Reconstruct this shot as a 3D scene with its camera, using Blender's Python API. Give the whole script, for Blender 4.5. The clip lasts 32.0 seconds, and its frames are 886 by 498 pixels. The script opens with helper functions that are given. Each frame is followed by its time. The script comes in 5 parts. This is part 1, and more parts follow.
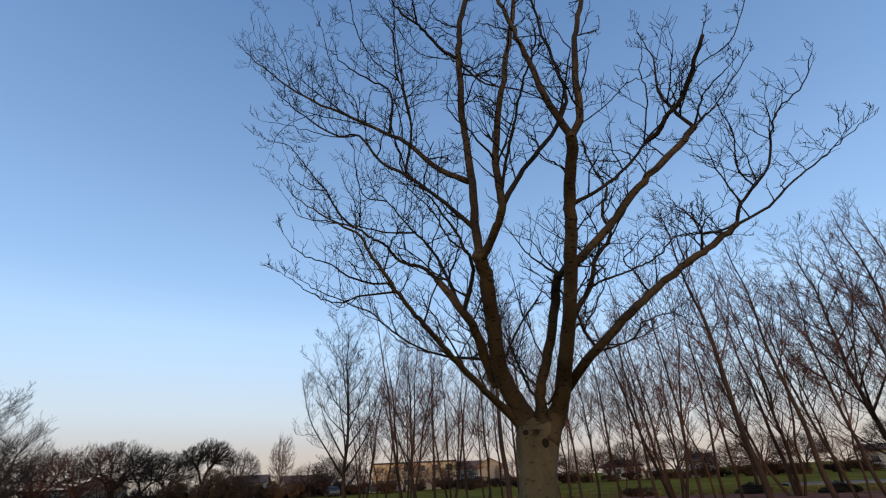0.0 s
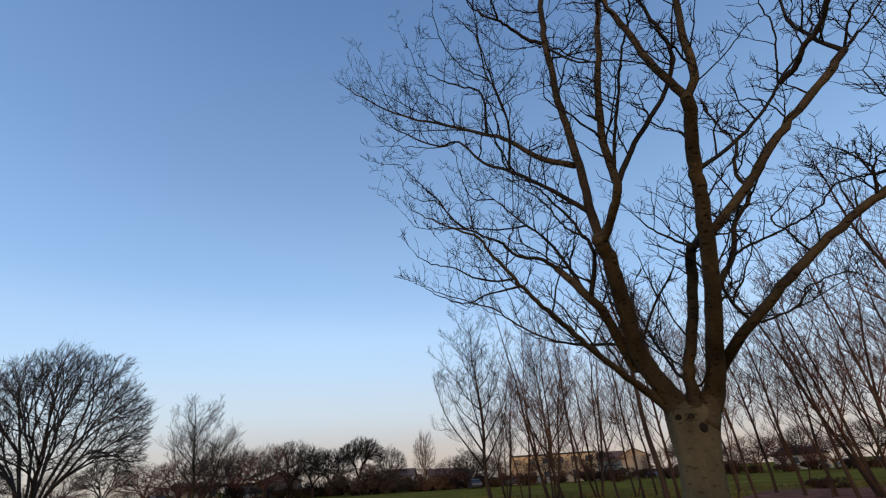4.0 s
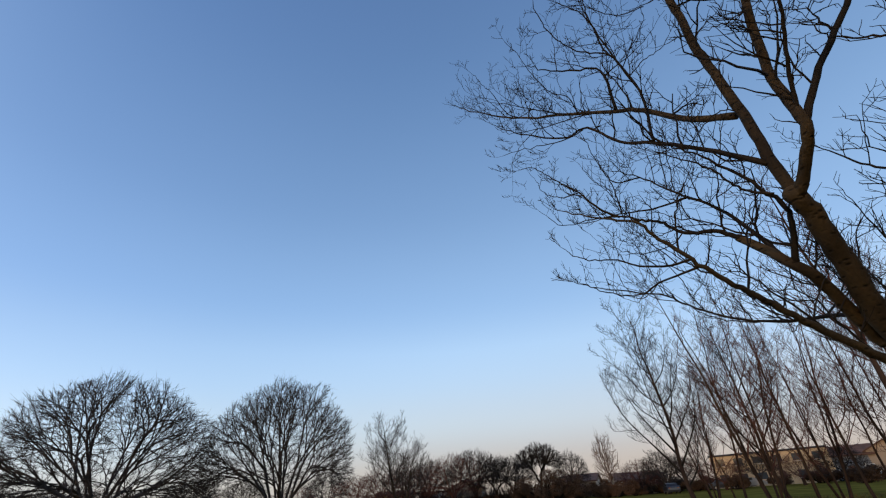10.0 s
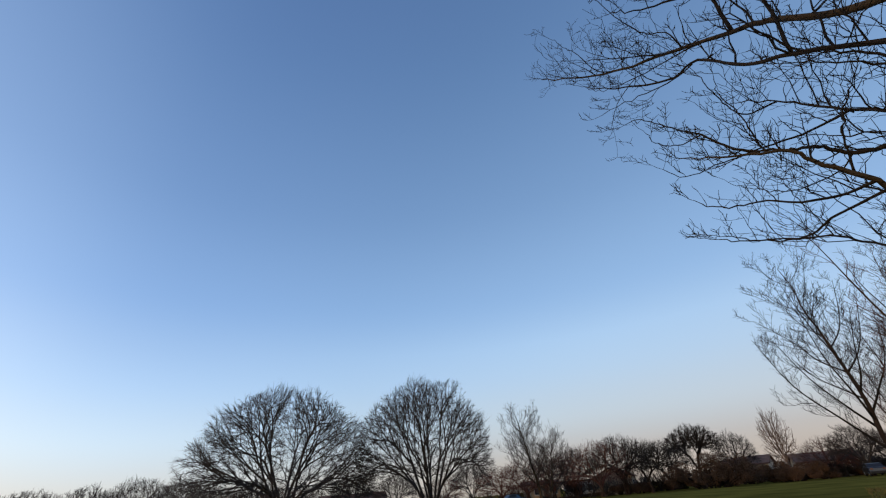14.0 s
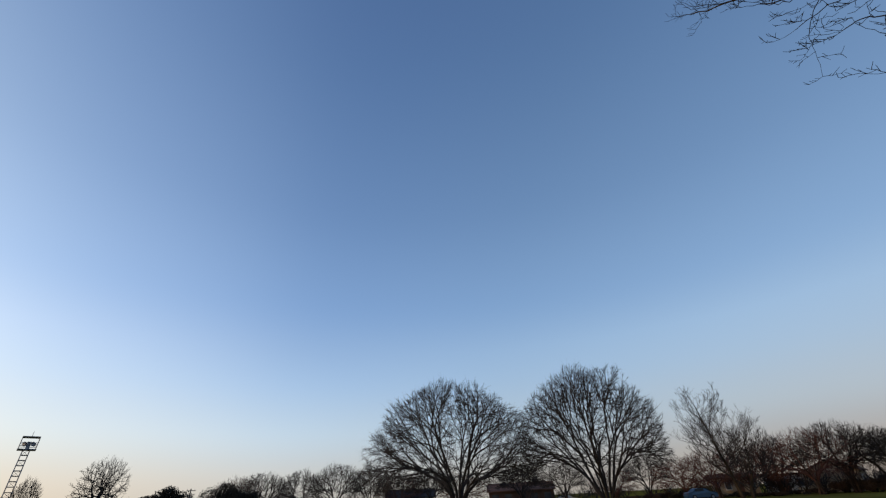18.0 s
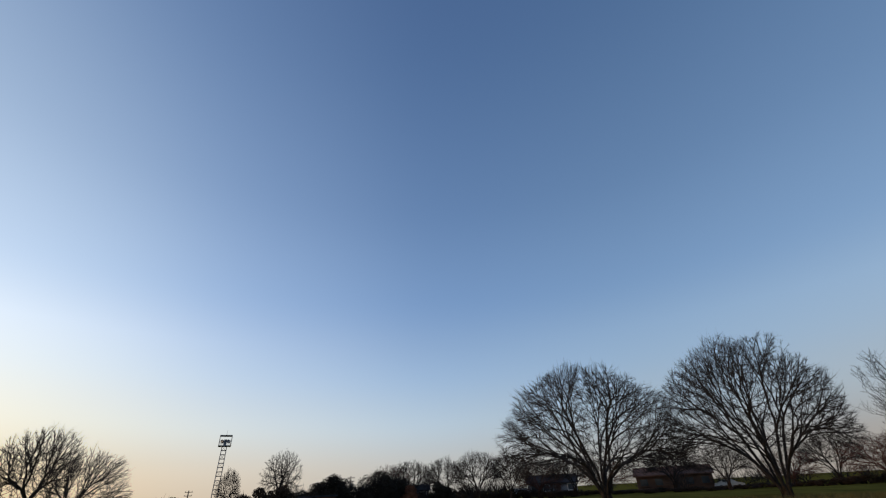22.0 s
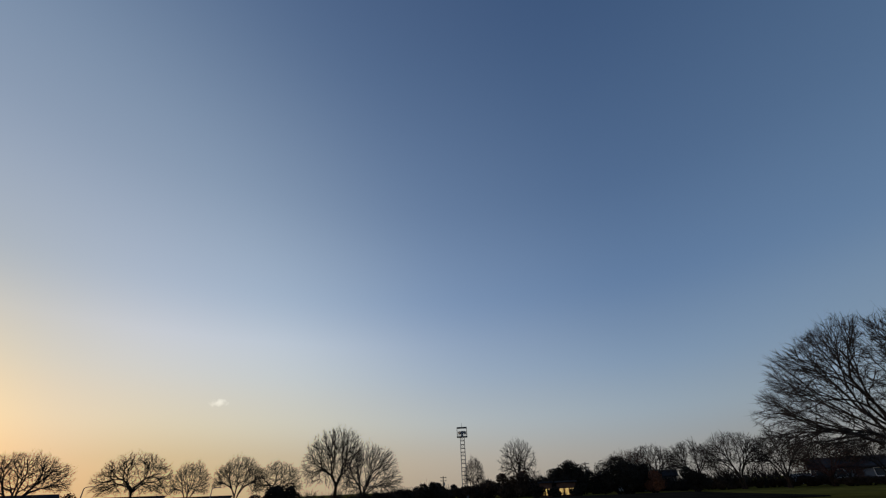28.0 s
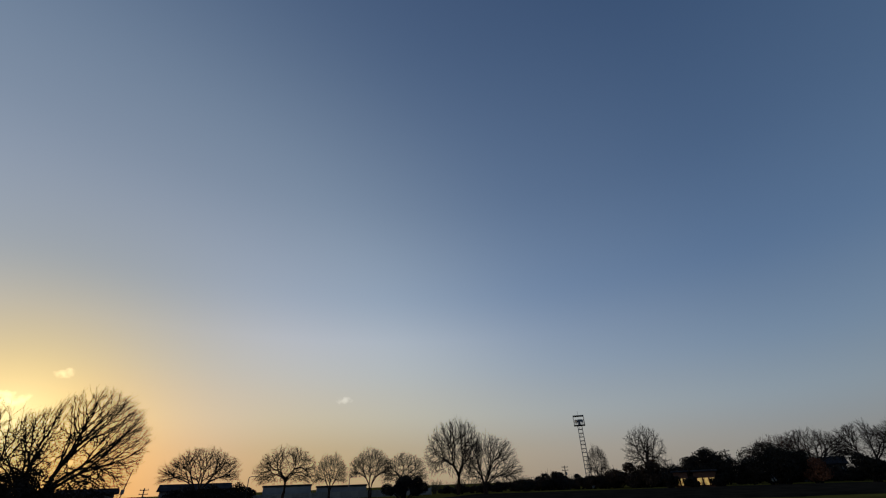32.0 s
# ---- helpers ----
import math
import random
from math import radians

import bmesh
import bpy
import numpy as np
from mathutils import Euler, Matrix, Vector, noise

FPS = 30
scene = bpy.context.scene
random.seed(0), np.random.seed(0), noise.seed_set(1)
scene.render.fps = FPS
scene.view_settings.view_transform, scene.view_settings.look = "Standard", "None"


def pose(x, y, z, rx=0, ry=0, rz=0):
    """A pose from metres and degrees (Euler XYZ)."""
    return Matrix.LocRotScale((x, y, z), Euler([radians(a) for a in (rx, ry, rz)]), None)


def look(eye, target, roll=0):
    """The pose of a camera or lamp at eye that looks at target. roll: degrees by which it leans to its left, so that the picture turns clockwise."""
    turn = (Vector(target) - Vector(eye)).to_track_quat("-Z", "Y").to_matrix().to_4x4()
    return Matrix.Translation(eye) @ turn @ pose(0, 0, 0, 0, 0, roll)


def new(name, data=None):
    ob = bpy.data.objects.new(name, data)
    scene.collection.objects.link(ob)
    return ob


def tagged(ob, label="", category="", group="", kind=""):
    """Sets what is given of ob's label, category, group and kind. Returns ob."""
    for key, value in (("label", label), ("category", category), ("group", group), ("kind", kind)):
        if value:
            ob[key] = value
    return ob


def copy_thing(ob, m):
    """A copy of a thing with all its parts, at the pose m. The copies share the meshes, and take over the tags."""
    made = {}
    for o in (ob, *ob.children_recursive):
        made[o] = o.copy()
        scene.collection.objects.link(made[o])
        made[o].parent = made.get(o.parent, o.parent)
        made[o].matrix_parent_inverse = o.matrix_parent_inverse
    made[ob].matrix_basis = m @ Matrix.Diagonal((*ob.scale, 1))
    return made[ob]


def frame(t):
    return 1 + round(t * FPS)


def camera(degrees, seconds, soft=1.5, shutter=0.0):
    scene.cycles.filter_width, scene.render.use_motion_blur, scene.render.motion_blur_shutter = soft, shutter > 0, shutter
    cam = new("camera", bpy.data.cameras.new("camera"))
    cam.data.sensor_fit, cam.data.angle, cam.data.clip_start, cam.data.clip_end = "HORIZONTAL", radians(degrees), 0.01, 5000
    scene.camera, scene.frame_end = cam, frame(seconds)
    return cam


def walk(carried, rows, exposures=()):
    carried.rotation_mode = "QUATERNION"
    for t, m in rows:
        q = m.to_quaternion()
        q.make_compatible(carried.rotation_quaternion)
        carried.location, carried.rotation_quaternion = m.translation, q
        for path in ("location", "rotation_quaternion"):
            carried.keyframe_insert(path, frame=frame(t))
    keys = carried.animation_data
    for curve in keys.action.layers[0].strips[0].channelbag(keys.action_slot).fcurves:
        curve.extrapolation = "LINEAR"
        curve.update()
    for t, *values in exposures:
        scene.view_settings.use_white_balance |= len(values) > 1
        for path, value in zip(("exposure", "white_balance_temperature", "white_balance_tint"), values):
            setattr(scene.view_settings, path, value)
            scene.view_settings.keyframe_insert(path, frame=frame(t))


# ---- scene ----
cam = camera(93.9, 32.0, soft=1.2)
# seconds, place of the eye, then heading to the left of +y, upward tilt and lean in degrees
WALK = [
    (0, 0.020, 0.146, 1.606, 0.00, 29.15, -2.88), (0.5, -0.011, 0.109, 1.574, 3.12, 29.19, -2.61), (1, -0.071, 0.064, 1.572, 5.17, 29.07, -3.09),
    (1.5, -0.093, 0.036, 1.571, 6.89, 29.02, -3.18), (2, -0.102, 0.019, 1.571, 8.86, 28.96, -3.20), (2.5, -0.097, 0.011, 1.562, 10.85, 29.01, -3.07),
    (3, -0.107, -0.006, 1.564, 12.98, 29.01, -3.06), (3.5, -0.110, -0.025, 1.572, 14.79, 29.04, -3.13), (5.5, -0.154, -0.122, 1.554, 22.13, 29.64, -3.36),
    (6, -0.180, -0.135, 1.557, 24.13, 29.84, -3.26), (6.5, -0.209, -0.134, 1.579, 26.06, 30.06, -3.45), (7, -0.237, -0.123, 1.622, 27.55, 30.25, -3.78),
    (7.5, -0.251, -0.135, 1.622, 29.42, 30.43, -3.85), (8, -0.257, -0.141, 1.623, 31.24, 30.57, -3.89), (8.5, -0.269, -0.155, 1.636, 33.19, 30.73, -4.03),
    (9, -0.277, -0.171, 1.627, 34.79, 30.84, -4.07), (9.5, -0.281, -0.173, 1.622, 36.32, 30.93, -4.13), (10, -0.281, -0.189, 1.614, 37.60, 30.97, -4.09),
    (10.5, -0.284, -0.190, 1.615, 39.09, 30.98, -4.12), (11, -0.299, -0.180, 1.612, 40.93, 31.01, -4.19), (11.5, -0.319, -0.204, 1.601, 42.68, 31.02, -4.29),
    (12, -0.344, -0.222, 1.588, 44.60, 31.03, -4.42), (12.5, -0.368, -0.223, 1.590, 46.30, 31.04, -4.56), (13, -0.395, -0.208, 1.594, 48.54, 31.04, -4.77),
    (13.5, -0.415, -0.193, 1.585, 51.00, 31.09, -4.87), (14, -0.437, -0.149, 1.604, 54.14, 31.10, -5.09), (14.5, -0.506, -0.110, 1.613, 56.76, 31.18, -5.42),
    (16.5, -0.728, -0.445, 1.621, 67.89, 31.04, -3.33), (17, -0.740, -0.518, 1.611, 70.39, 31.17, -3.18), (17.5, -0.740, -0.590, 1.610, 72.80, 31.18, -3.04),
    (18, -0.749, -0.653, 1.614, 74.70, 31.21, -2.98), (18.5, -0.736, -0.659, 1.616, 76.83, 31.19, -2.99), (19, -0.706, -0.617, 1.615, 78.86, 31.09, -3.13),
    (19.5, -0.681, -0.572, 1.613, 81.17, 31.01, -3.23), (20, -0.659, -0.537, 1.609, 83.21, 30.97, -3.12), (20.5, -0.650, -0.523, 1.607, 85.02, 30.97, -2.89),
    (21, -0.658, -0.533, 1.612, 87.00, 30.84, -3.02), (21.5, -0.678, -0.558, 1.629, 89.05, 30.73, -2.96), (22, -0.694, -0.582, 1.654, 91.49, 30.45, -3.04),
    (22.5, -0.721, -0.590, 1.618, 93.94, 30.49, -2.65), (23, -0.730, -0.597, 1.593, 96.40, 30.37, -2.44), (23.5, -0.733, -0.626, 1.590, 98.46, 30.28, -2.35),
    (24, -0.733, -0.682, 1.593, 100.73, 30.13, -2.48), (24.5, -0.735, -0.748, 1.589, 103.26, 30.05, -2.34), (25, -0.731, -0.812, 1.583, 106.24, 30.04, -2.05),
    (25.5, -0.716, -0.865, 1.598, 108.70, 30.02, -2.14), (27.5, -0.596, -0.915, 1.606, 117.68, 30.15, -2.31), (28, -0.583, -0.933, 1.609, 119.57, 30.18, -2.50),
    (28.5, -0.564, -0.953, 1.606, 121.49, 30.22, -2.57), (29, -0.538, -0.967, 1.605, 122.98, 30.27, -2.62), (29.5, -0.496, -0.977, 1.601, 124.80, 30.22, -2.66),
    (30, -0.451, -0.983, 1.588, 126.63, 30.22, -2.59), (30.5, -0.411, -0.982, 1.579, 128.74, 30.11, -2.57), (31, -0.406, -0.976, 1.585, 130.61, 29.99, -2.48),
    (31.5, -0.405, -0.964, 1.593, 132.23, 29.86, -2.37), (32, -0.398, -0.954, 1.612, 134.18, 29.61, -2.32),
]


def eye_pose(x, y, z, yaw, tilt, lean):
    return pose(x, y, z) @ pose(0, 0, 0, 0, 0, yaw) @ pose(0, 0, 0, 90 + tilt, 0, 0) @ pose(0, 0, 0, 0, 0, lean)


EXPOSURES = [(0.0, 0.2), (6.0, 0.1), (13.0, -0.01), (16.0, -0.2), (19.0, -0.42), (22.5, -0.6), (25.0, -0.85), (29.0, -1.31), (32.0, -1.5)]
walk(cam, [(t, eye_pose(*row)) for t, *row in WALK], EXPOSURES)

# ---- light: a clear evening sky with a low sun behind the far trees ----
SUN_HEADING, SUN_HEIGHT = 180.0, 4.2
sh, se = radians(SUN_HEADING), radians(SUN_HEIGHT)
sun_way = Vector((-math.sin(sh) * math.cos(se), math.cos(sh) * math.cos(se), math.sin(se)))


def evening_sky():
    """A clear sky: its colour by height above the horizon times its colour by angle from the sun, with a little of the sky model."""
    w = bpy.data.worlds.new("evening_sky")
    scene.world = w
    w.use_nodes = True
    n, l = w.node_tree.nodes, w.node_tree.links
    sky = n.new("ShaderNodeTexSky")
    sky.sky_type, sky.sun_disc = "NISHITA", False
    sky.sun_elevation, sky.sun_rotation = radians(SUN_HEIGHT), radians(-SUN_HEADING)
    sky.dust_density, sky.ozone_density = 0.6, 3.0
    tc, sep = n.new("ShaderNodeTexCoord"), n.new("ShaderNodeSeparateXYZ")
    l.new(tc.outputs["Generated"], sep.inputs[0])
    high = n.new("ShaderNodeValToRGB")
    by_height = ((0, (0.627, 0.611, 0.558)), (3, (0.687, 0.712, 0.702)), (7, (0.645, 0.819, 0.965)), (13, (0.46, 0.687, 0.983)), (22, (0.276, 0.482, 0.831)), (35, (0.184, 0.341, 0.634)), (55, (0.114, 0.229, 0.471)), (90, (0.0788, 0.162, 0.365)))
    by_angle = ((0, (8.5, 6.2, 2.9)), (3.5, (6.0, 3.2, 1.05)), (8, (4.7, 2.45, .95)), (16, (3.6, 2.22, 1.34)), (26, (3.6, 2.38, 1.68)), (40, (3.12, 2.24, 1.66)),
                (60, (1.77, 1.47, 1.31)), (85, (1.04, 1.0, 1.01)), (110, (1.04, 1.0, .965)), (140, (1.19, 1.1, 1.01)), (180, (1.13, 1.02, .94)))
    by_angle_low = ((0, (7.6, 5.4, 2.3)), (3.5, (5.3, 2.95, .93)), (8, (4.35, 2.25, .7)), (16, (3.03, 1.84, 1.01)), (26, (2.36, 1.61, .876)), (40, (1.98, 1.5, .993)),
                    (60, (1.58, 1.35, 1.14)), (85, (1.14, 1.11, 1.1)), (110, (.885, .85, .83)), (140, (.82, .72, .68)), (180, (.82, .70, .665)))

    def fill(ramp, stops):
        """Thirty evenly rounded steps through the given stops, so that no edge shows in the sky."""
        xs, cols = np.array([p for p, _ in stops]), np.array([c for _, c in stops])
        grid = np.linspace(0, 1, 30) ** 1.3
        e = ramp.color_ramp.elements
        ramp.color_ramp.interpolation = "B_SPLINE"
        while len(e) < len(grid):
            e.new(0.5)
        for k, g in enumerate(grid):
            e[k].position, e[k].color = g, (*[float(np.interp(g, xs, cols[:, j])) for j in range(3)], 1)

    fill(high, [(math.sin(radians(a)), c) for a, c in by_height])
    l.new(sep.outputs[2], high.inputs[0])
    dot, arc, part_pi = n.new("ShaderNodeVectorMath"), n.new("ShaderNodeMath"), n.new("ShaderNodeMath")
    dot.operation, dot.inputs[1].default_value = "DOT_PRODUCT", sun_way
    arc.operation = "ARCCOSINE"
    part_pi.operation, part_pi.inputs[1].default_value = "DIVIDE", math.pi
    l.new(tc.outputs["Generated"], dot.inputs[0]), l.new(dot.outputs["Value"], arc.inputs[0]), l.new(arc.outputs[0], part_pi.inputs[0])
    near = n.new("ShaderNodeValToRGB")
    fill(near, [(a / 180, tuple(v / 14 for v in c)) for a, c in by_angle])
    l.new(part_pi.outputs[0], near.inputs[0])
    haze = n.new("ShaderNodeValToRGB")
    fill(haze, [(a / 180, tuple(v / 14 for v in c)) for a, c in by_angle_low])
    l.new(part_pi.outputs[0], haze.inputs[0])
    sink, tint = n.new("ShaderNodeMapRange"), n.new("ShaderNodeMix")
    sink.inputs[1].default_value, sink.inputs[2].default_value = math.sin(radians(4)), math.sin(radians(17))
    tint.data_type = "RGBA"
    l.new(sep.outputs[2], sink.inputs[0]), l.new(sink.outputs[0], tint.inputs[0]), l.new(haze.outputs[0], tint.inputs[6]), l.new(near.outputs[0], tint.inputs[7])
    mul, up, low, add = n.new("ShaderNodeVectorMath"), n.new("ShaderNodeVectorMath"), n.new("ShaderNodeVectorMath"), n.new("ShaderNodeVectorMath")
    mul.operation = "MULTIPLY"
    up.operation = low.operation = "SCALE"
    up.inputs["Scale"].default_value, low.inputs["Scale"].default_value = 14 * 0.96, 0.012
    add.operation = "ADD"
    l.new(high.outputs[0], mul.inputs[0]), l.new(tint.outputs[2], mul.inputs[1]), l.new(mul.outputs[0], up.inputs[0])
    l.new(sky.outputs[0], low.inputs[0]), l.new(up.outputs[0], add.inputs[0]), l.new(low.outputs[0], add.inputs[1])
    tone = add.outputs[0]
    ragged = n.new("ShaderNodeTexNoise")
    ragged.inputs["Scale"].default_value, ragged.inputs["Detail"].default_value = 80.0, 6.0
    l.new(tc.outputs["Generated"], ragged.inputs["Vector"])

    def wisp(heading, height, wide, high, gain, out):
        """A small ragged cloud, wide and high in degrees, brighter than the sky behind it."""
        a, b = radians(heading), radians(height)
        side = Vector((math.cos(a), math.sin(a), 0))
        up_way = Vector((math.sin(a) * math.sin(b), -math.cos(a) * math.sin(b), math.cos(b)))
        total = None
        for way, size in ((side, wide), (up_way, high)):
            d, off, sq = n.new("ShaderNodeVectorMath"), n.new("ShaderNodeMath"), n.new("ShaderNodeMath")
            d.operation, d.inputs[1].default_value = "DOT_PRODUCT", way / radians(size)
            off.operation = "MULTIPLY"
            l.new(tc.outputs["Generated"], d.inputs[0])
            l.new(d.outputs["Value"], off.inputs[0]), l.new(d.outputs["Value"], off.inputs[1])
            if total is None:
                total = off.outputs[0]
            else:
                sq.operation = "ADD"
                l.new(total, sq.inputs[0]), l.new(off.outputs[0], sq.inputs[1])
                total = sq.outputs[0]
        front, sure = n.new("ShaderNodeVectorMath"), n.new("ShaderNodeMath")
        front.operation, front.inputs[1].default_value = "DOT_PRODUCT", Vector((-math.sin(a) * math.cos(b), math.cos(a) * math.cos(b), math.sin(b)))
        sure.operation, sure.inputs[1].default_value = "GREATER_THAN", 0.5
        l.new(tc.outputs["Generated"], front.inputs[0]), l.new(front.outputs["Value"], sure.inputs[0])
        rough, rim, mask, both, mix = n.new("ShaderNodeMath"), n.new("ShaderNodeMath"), n.new("ShaderNodeMapRange"), n.new("ShaderNodeMath"), n.new("ShaderNodeVectorMath")
        rough.operation, rough.inputs[1].default_value = "MULTIPLY", 2.6
        rim.operation = "SUBTRACT"
        l.new(ragged.outputs["Fac"], rough.inputs[0]), l.new(rough.outputs[0], rim.inputs[0]), l.new(total, rim.inputs[1])
        mask.inputs[1].default_value, mask.inputs[2].default_value, mask.inputs[3].default_value, mask.inputs[4].default_value = 0.7, 2.1, 0.0, gain
        l.new(rim.outputs[0], mask.inputs[0])
        both.operation = "MULTIPLY_ADD"
        both.inputs[2].default_value = 1.0
        l.new(mask.outputs[0], both.inputs[0]), l.new(sure.outputs[0], both.inputs[1])
        mix.operation = "SCALE"
        l.new(out, mix.inputs[0]), l.new(both.outputs[0], mix.inputs["Scale"])
        return mix.outputs[0]

    tone = wisp(147.8, 9.7, 1.4, 0.55, 0.55, tone)
    tone = wisp(176.8, 11.0, 1.4, 0.65, 0.95, tone)
    tone = wisp(180.6, 8.3, 2.6, 1.1, 0.9, tone)
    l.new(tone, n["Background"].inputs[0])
    n["Background"].inputs[1].default_value = 1.0


evening_sky()
sun_data = bpy.data.lights.new("sun", "SUN")
sun_data.energy, sun_data.angle, sun_data.color = 0.9, radians(0.6), (1.0, 0.66, 0.36)
sun = new("sun", sun_data)
sun.matrix_world = look(sun_way * 50, (0, 0, 0))


# ---- materials ----
def material(name, base, dark, scale=4.0, rough=0.85, bump=0.3, detail=8.0, stretch=(1, 1, 1), fine=40.0, vary=0.12, metal=0.0, coords="Object", gloss=0.15):
    """A surface with stains at a large scale and grain at a fine one."""
    m = bpy.data.materials.new(name)
    m.use_nodes = True
    n, l = m.node_tree.nodes, m.node_tree.links
    b = n["Principled BSDF"]
    tc, mp = n.new("ShaderNodeTexCoord"), n.new("ShaderNodeMapping")
    mp.inputs["Scale"].default_value = stretch
    l.new(tc.outputs[coords], mp.inputs[0])
    big, small = n.new("ShaderNodeTexNoise"), n.new("ShaderNodeTexNoise")
    big.inputs["Scale"].default_value, big.inputs["Detail"].default_value = scale, detail
    small.inputs["Scale"].default_value, small.inputs["Detail"].default_value = fine, 4.0
    l.new(mp.outputs[0], big.inputs["Vector"]), l.new(mp.outputs[0], small.inputs["Vector"])
    ramp = n.new("ShaderNodeValToRGB")
    ramp.color_ramp.elements[0].position, ramp.color_ramp.elements[1].position = 0.34, 0.66
    ramp.color_ramp.elements[0].color, ramp.color_ramp.elements[1].color = (*dark, 1), (*base, 1)
    l.new(big.outputs["Fac"], ramp.inputs[0])
    info, mul, add = n.new("ShaderNodeObjectInfo"), n.new("ShaderNodeMath"), n.new("ShaderNodeMath")
    mul.operation, mul.inputs[1].default_value = "MULTIPLY", 2 * vary
    add.operation, add.inputs[1].default_value = "ADD", 1.0 - vary
    l.new(info.outputs["Random"], mul.inputs[0]), l.new(mul.outputs[0], add.inputs[0])
    grain = n.new("ShaderNodeMapRange")
    grain.inputs[3].default_value, grain.inputs[4].default_value = 0.7, 1.3
    l.new(small.outputs["Fac"], grain.inputs[0])
    both = n.new("ShaderNodeMath")
    both.operation = "MULTIPLY"
    l.new(grain.outputs[0], both.inputs[0]), l.new(add.outputs[0], both.inputs[1])
    tint = n.new("ShaderNodeVectorMath")
    tint.operation = "SCALE"
    l.new(ramp.outputs[0], tint.inputs[0]), l.new(both.outputs[0], tint.inputs["Scale"])
    l.new(tint.outputs[0], b.inputs["Base Color"])
    b.inputs["Roughness"].default_value, b.inputs["Metallic"].default_value = rough, metal
    b.inputs["Specular IOR Level"].default_value = gloss
    if bump:
        bp = n.new("ShaderNodeBump")
        bp.inputs["Strength"].default_value, bp.inputs["Distance"].default_value = bump, 0.02
        l.new(small.outputs["Fac"], bp.inputs["Height"]), l.new(bp.outputs[0], b.inputs["Normal"])
    return m


def flecked(m, scale, amount):
    """Adds dark flecks and cross-cracks, as on old bark, to a material."""
    n, l = m.node_tree.nodes, m.node_tree.links
    b = n["Principled BSDF"]
    old = b.inputs["Base Color"].links[0].from_socket
    tc, mp, vo, rg, mx = n.new("ShaderNodeTexCoord"), n.new("ShaderNodeMapping"), n.new("ShaderNodeTexVoronoi"), n.new("ShaderNodeMapRange"), n.new("ShaderNodeVectorMath")
    mp.inputs["Scale"].default_value = (1, 1, 2.4)
    vo.inputs["Scale"].default_value = scale
    rg.inputs[1].default_value, rg.inputs[2].default_value, rg.inputs[3].default_value, rg.inputs[4].default_value = 0.08, 0.34, 1 - amount, 1.0
    mx.operation = "SCALE"
    l.new(tc.outputs["Object"], mp.inputs[0]), l.new(mp.outputs[0], vo.inputs["Vector"]), l.new(vo.outputs["Distance"], rg.inputs[0])
    l.new(old, mx.inputs[0]), l.new(rg.outputs[0], mx.inputs["Scale"]), l.new(mx.outputs[0], b.inputs["Base Color"])
    bp = n.new("ShaderNodeBump")
    bp.inputs["Strength"].default_value, bp.inputs["Distance"].default_value = 0.6, 0.03
    l.new(rg.outputs[0], bp.inputs["Height"])
    if b.inputs["Normal"].links:
        l.new(b.inputs["Normal"].links[0].from_socket, bp.inputs["Normal"])
    l.new(bp.outputs[0], b.inputs["Normal"])
    return m


def glass_material(name, tone):
    m = material(name, tone, tuple(c * 0.6 for c in tone), 0.6, 0.06, 0.0, 2.0)
    m.node_tree.nodes["Principled BSDF"].inputs["Specular IOR Level"].default_value = 0.35
    return m


def glowing(name, tone, power):
    m = material(name, tone, tuple(c * 0.7 for c in tone), 3.0, 0.5, 0.0)
    b = m.node_tree.nodes["Principled BSDF"]
    b.inputs["Emission Color"].default_value = (*tone, 1)
    n, l = m.node_tree.nodes, m.node_tree.links
    tc, spots, span = n.new("ShaderNodeTexCoord"), n.new("ShaderNodeTexNoise"), n.new("ShaderNodeMapRange")
    spots.inputs["Scale"].default_value, spots.inputs["Detail"].default_value = 2.6, 3.0
    span.inputs[1].default_value, span.inputs[2].default_value, span.inputs[3].default_value, span.inputs[4].default_value = 0.38, 0.66, 0.08 * power, 1.7 * power
    l.new(tc.outputs["Object"], spots.inputs["Vector"]), l.new(spots.outputs["Fac"], span.inputs[0]), l.new(span.outputs[0], b.inputs["Emission Strength"])
    return m


TRUNK_BARK = flecked(material("pale_grey_olive_bark", (0.108, 0.083, 0.046), (0.055, 0.042, 0.024), 2.5, 0.9, 0.8, 10, (1, 1, 0.5), 30), 7.0, 0.5)
# Limb and twig bark darkened for their backlit look against the sky.
BARK = flecked(material("darkened_brown_bark", (0.068, 0.046, 0.026), (0.024, 0.016, 0.010), 2.5, 0.9, 0.8, 10, (1, 1, 0.5), 30), 9.0, 0.75)
TWIG = material("darkened_twig_bark", (0.026, 0.018, 0.013), (0.012, 0.009, 0.007), 3.0, 0.85, 0.2)
SLIM = material("slim_trunk_bark", (0.06, 0.034, 0.022), (0.026, 0.015, 0.010), 2.0, 0.9, 0.5, 8, (1, 1, 0.25), 22)
RED_TWIG = material("reddish_twig_bark", (0.12, 0.05, 0.036), (0.055, 0.025, 0.019), 2.0, 0.85, 0.2)
GREY_TWIG = material("grey_twig_bark", (0.05, 0.039, 0.033), (0.024, 0.019, 0.017), 2.0, 0.85, 0.2)
PALE_TWIG = material("pale_twig_bark", (0.22, 0.15, 0.115), (0.12, 0.08, 0.062), 2.0, 0.85, 0.2)
HOLE = material("dark_branch_scar", (0.022, 0.015, 0.011), (0.009, 0.007, 0.005), 8.0, 0.95, 0.5)
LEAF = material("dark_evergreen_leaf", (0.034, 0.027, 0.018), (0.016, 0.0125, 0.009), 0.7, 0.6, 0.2)
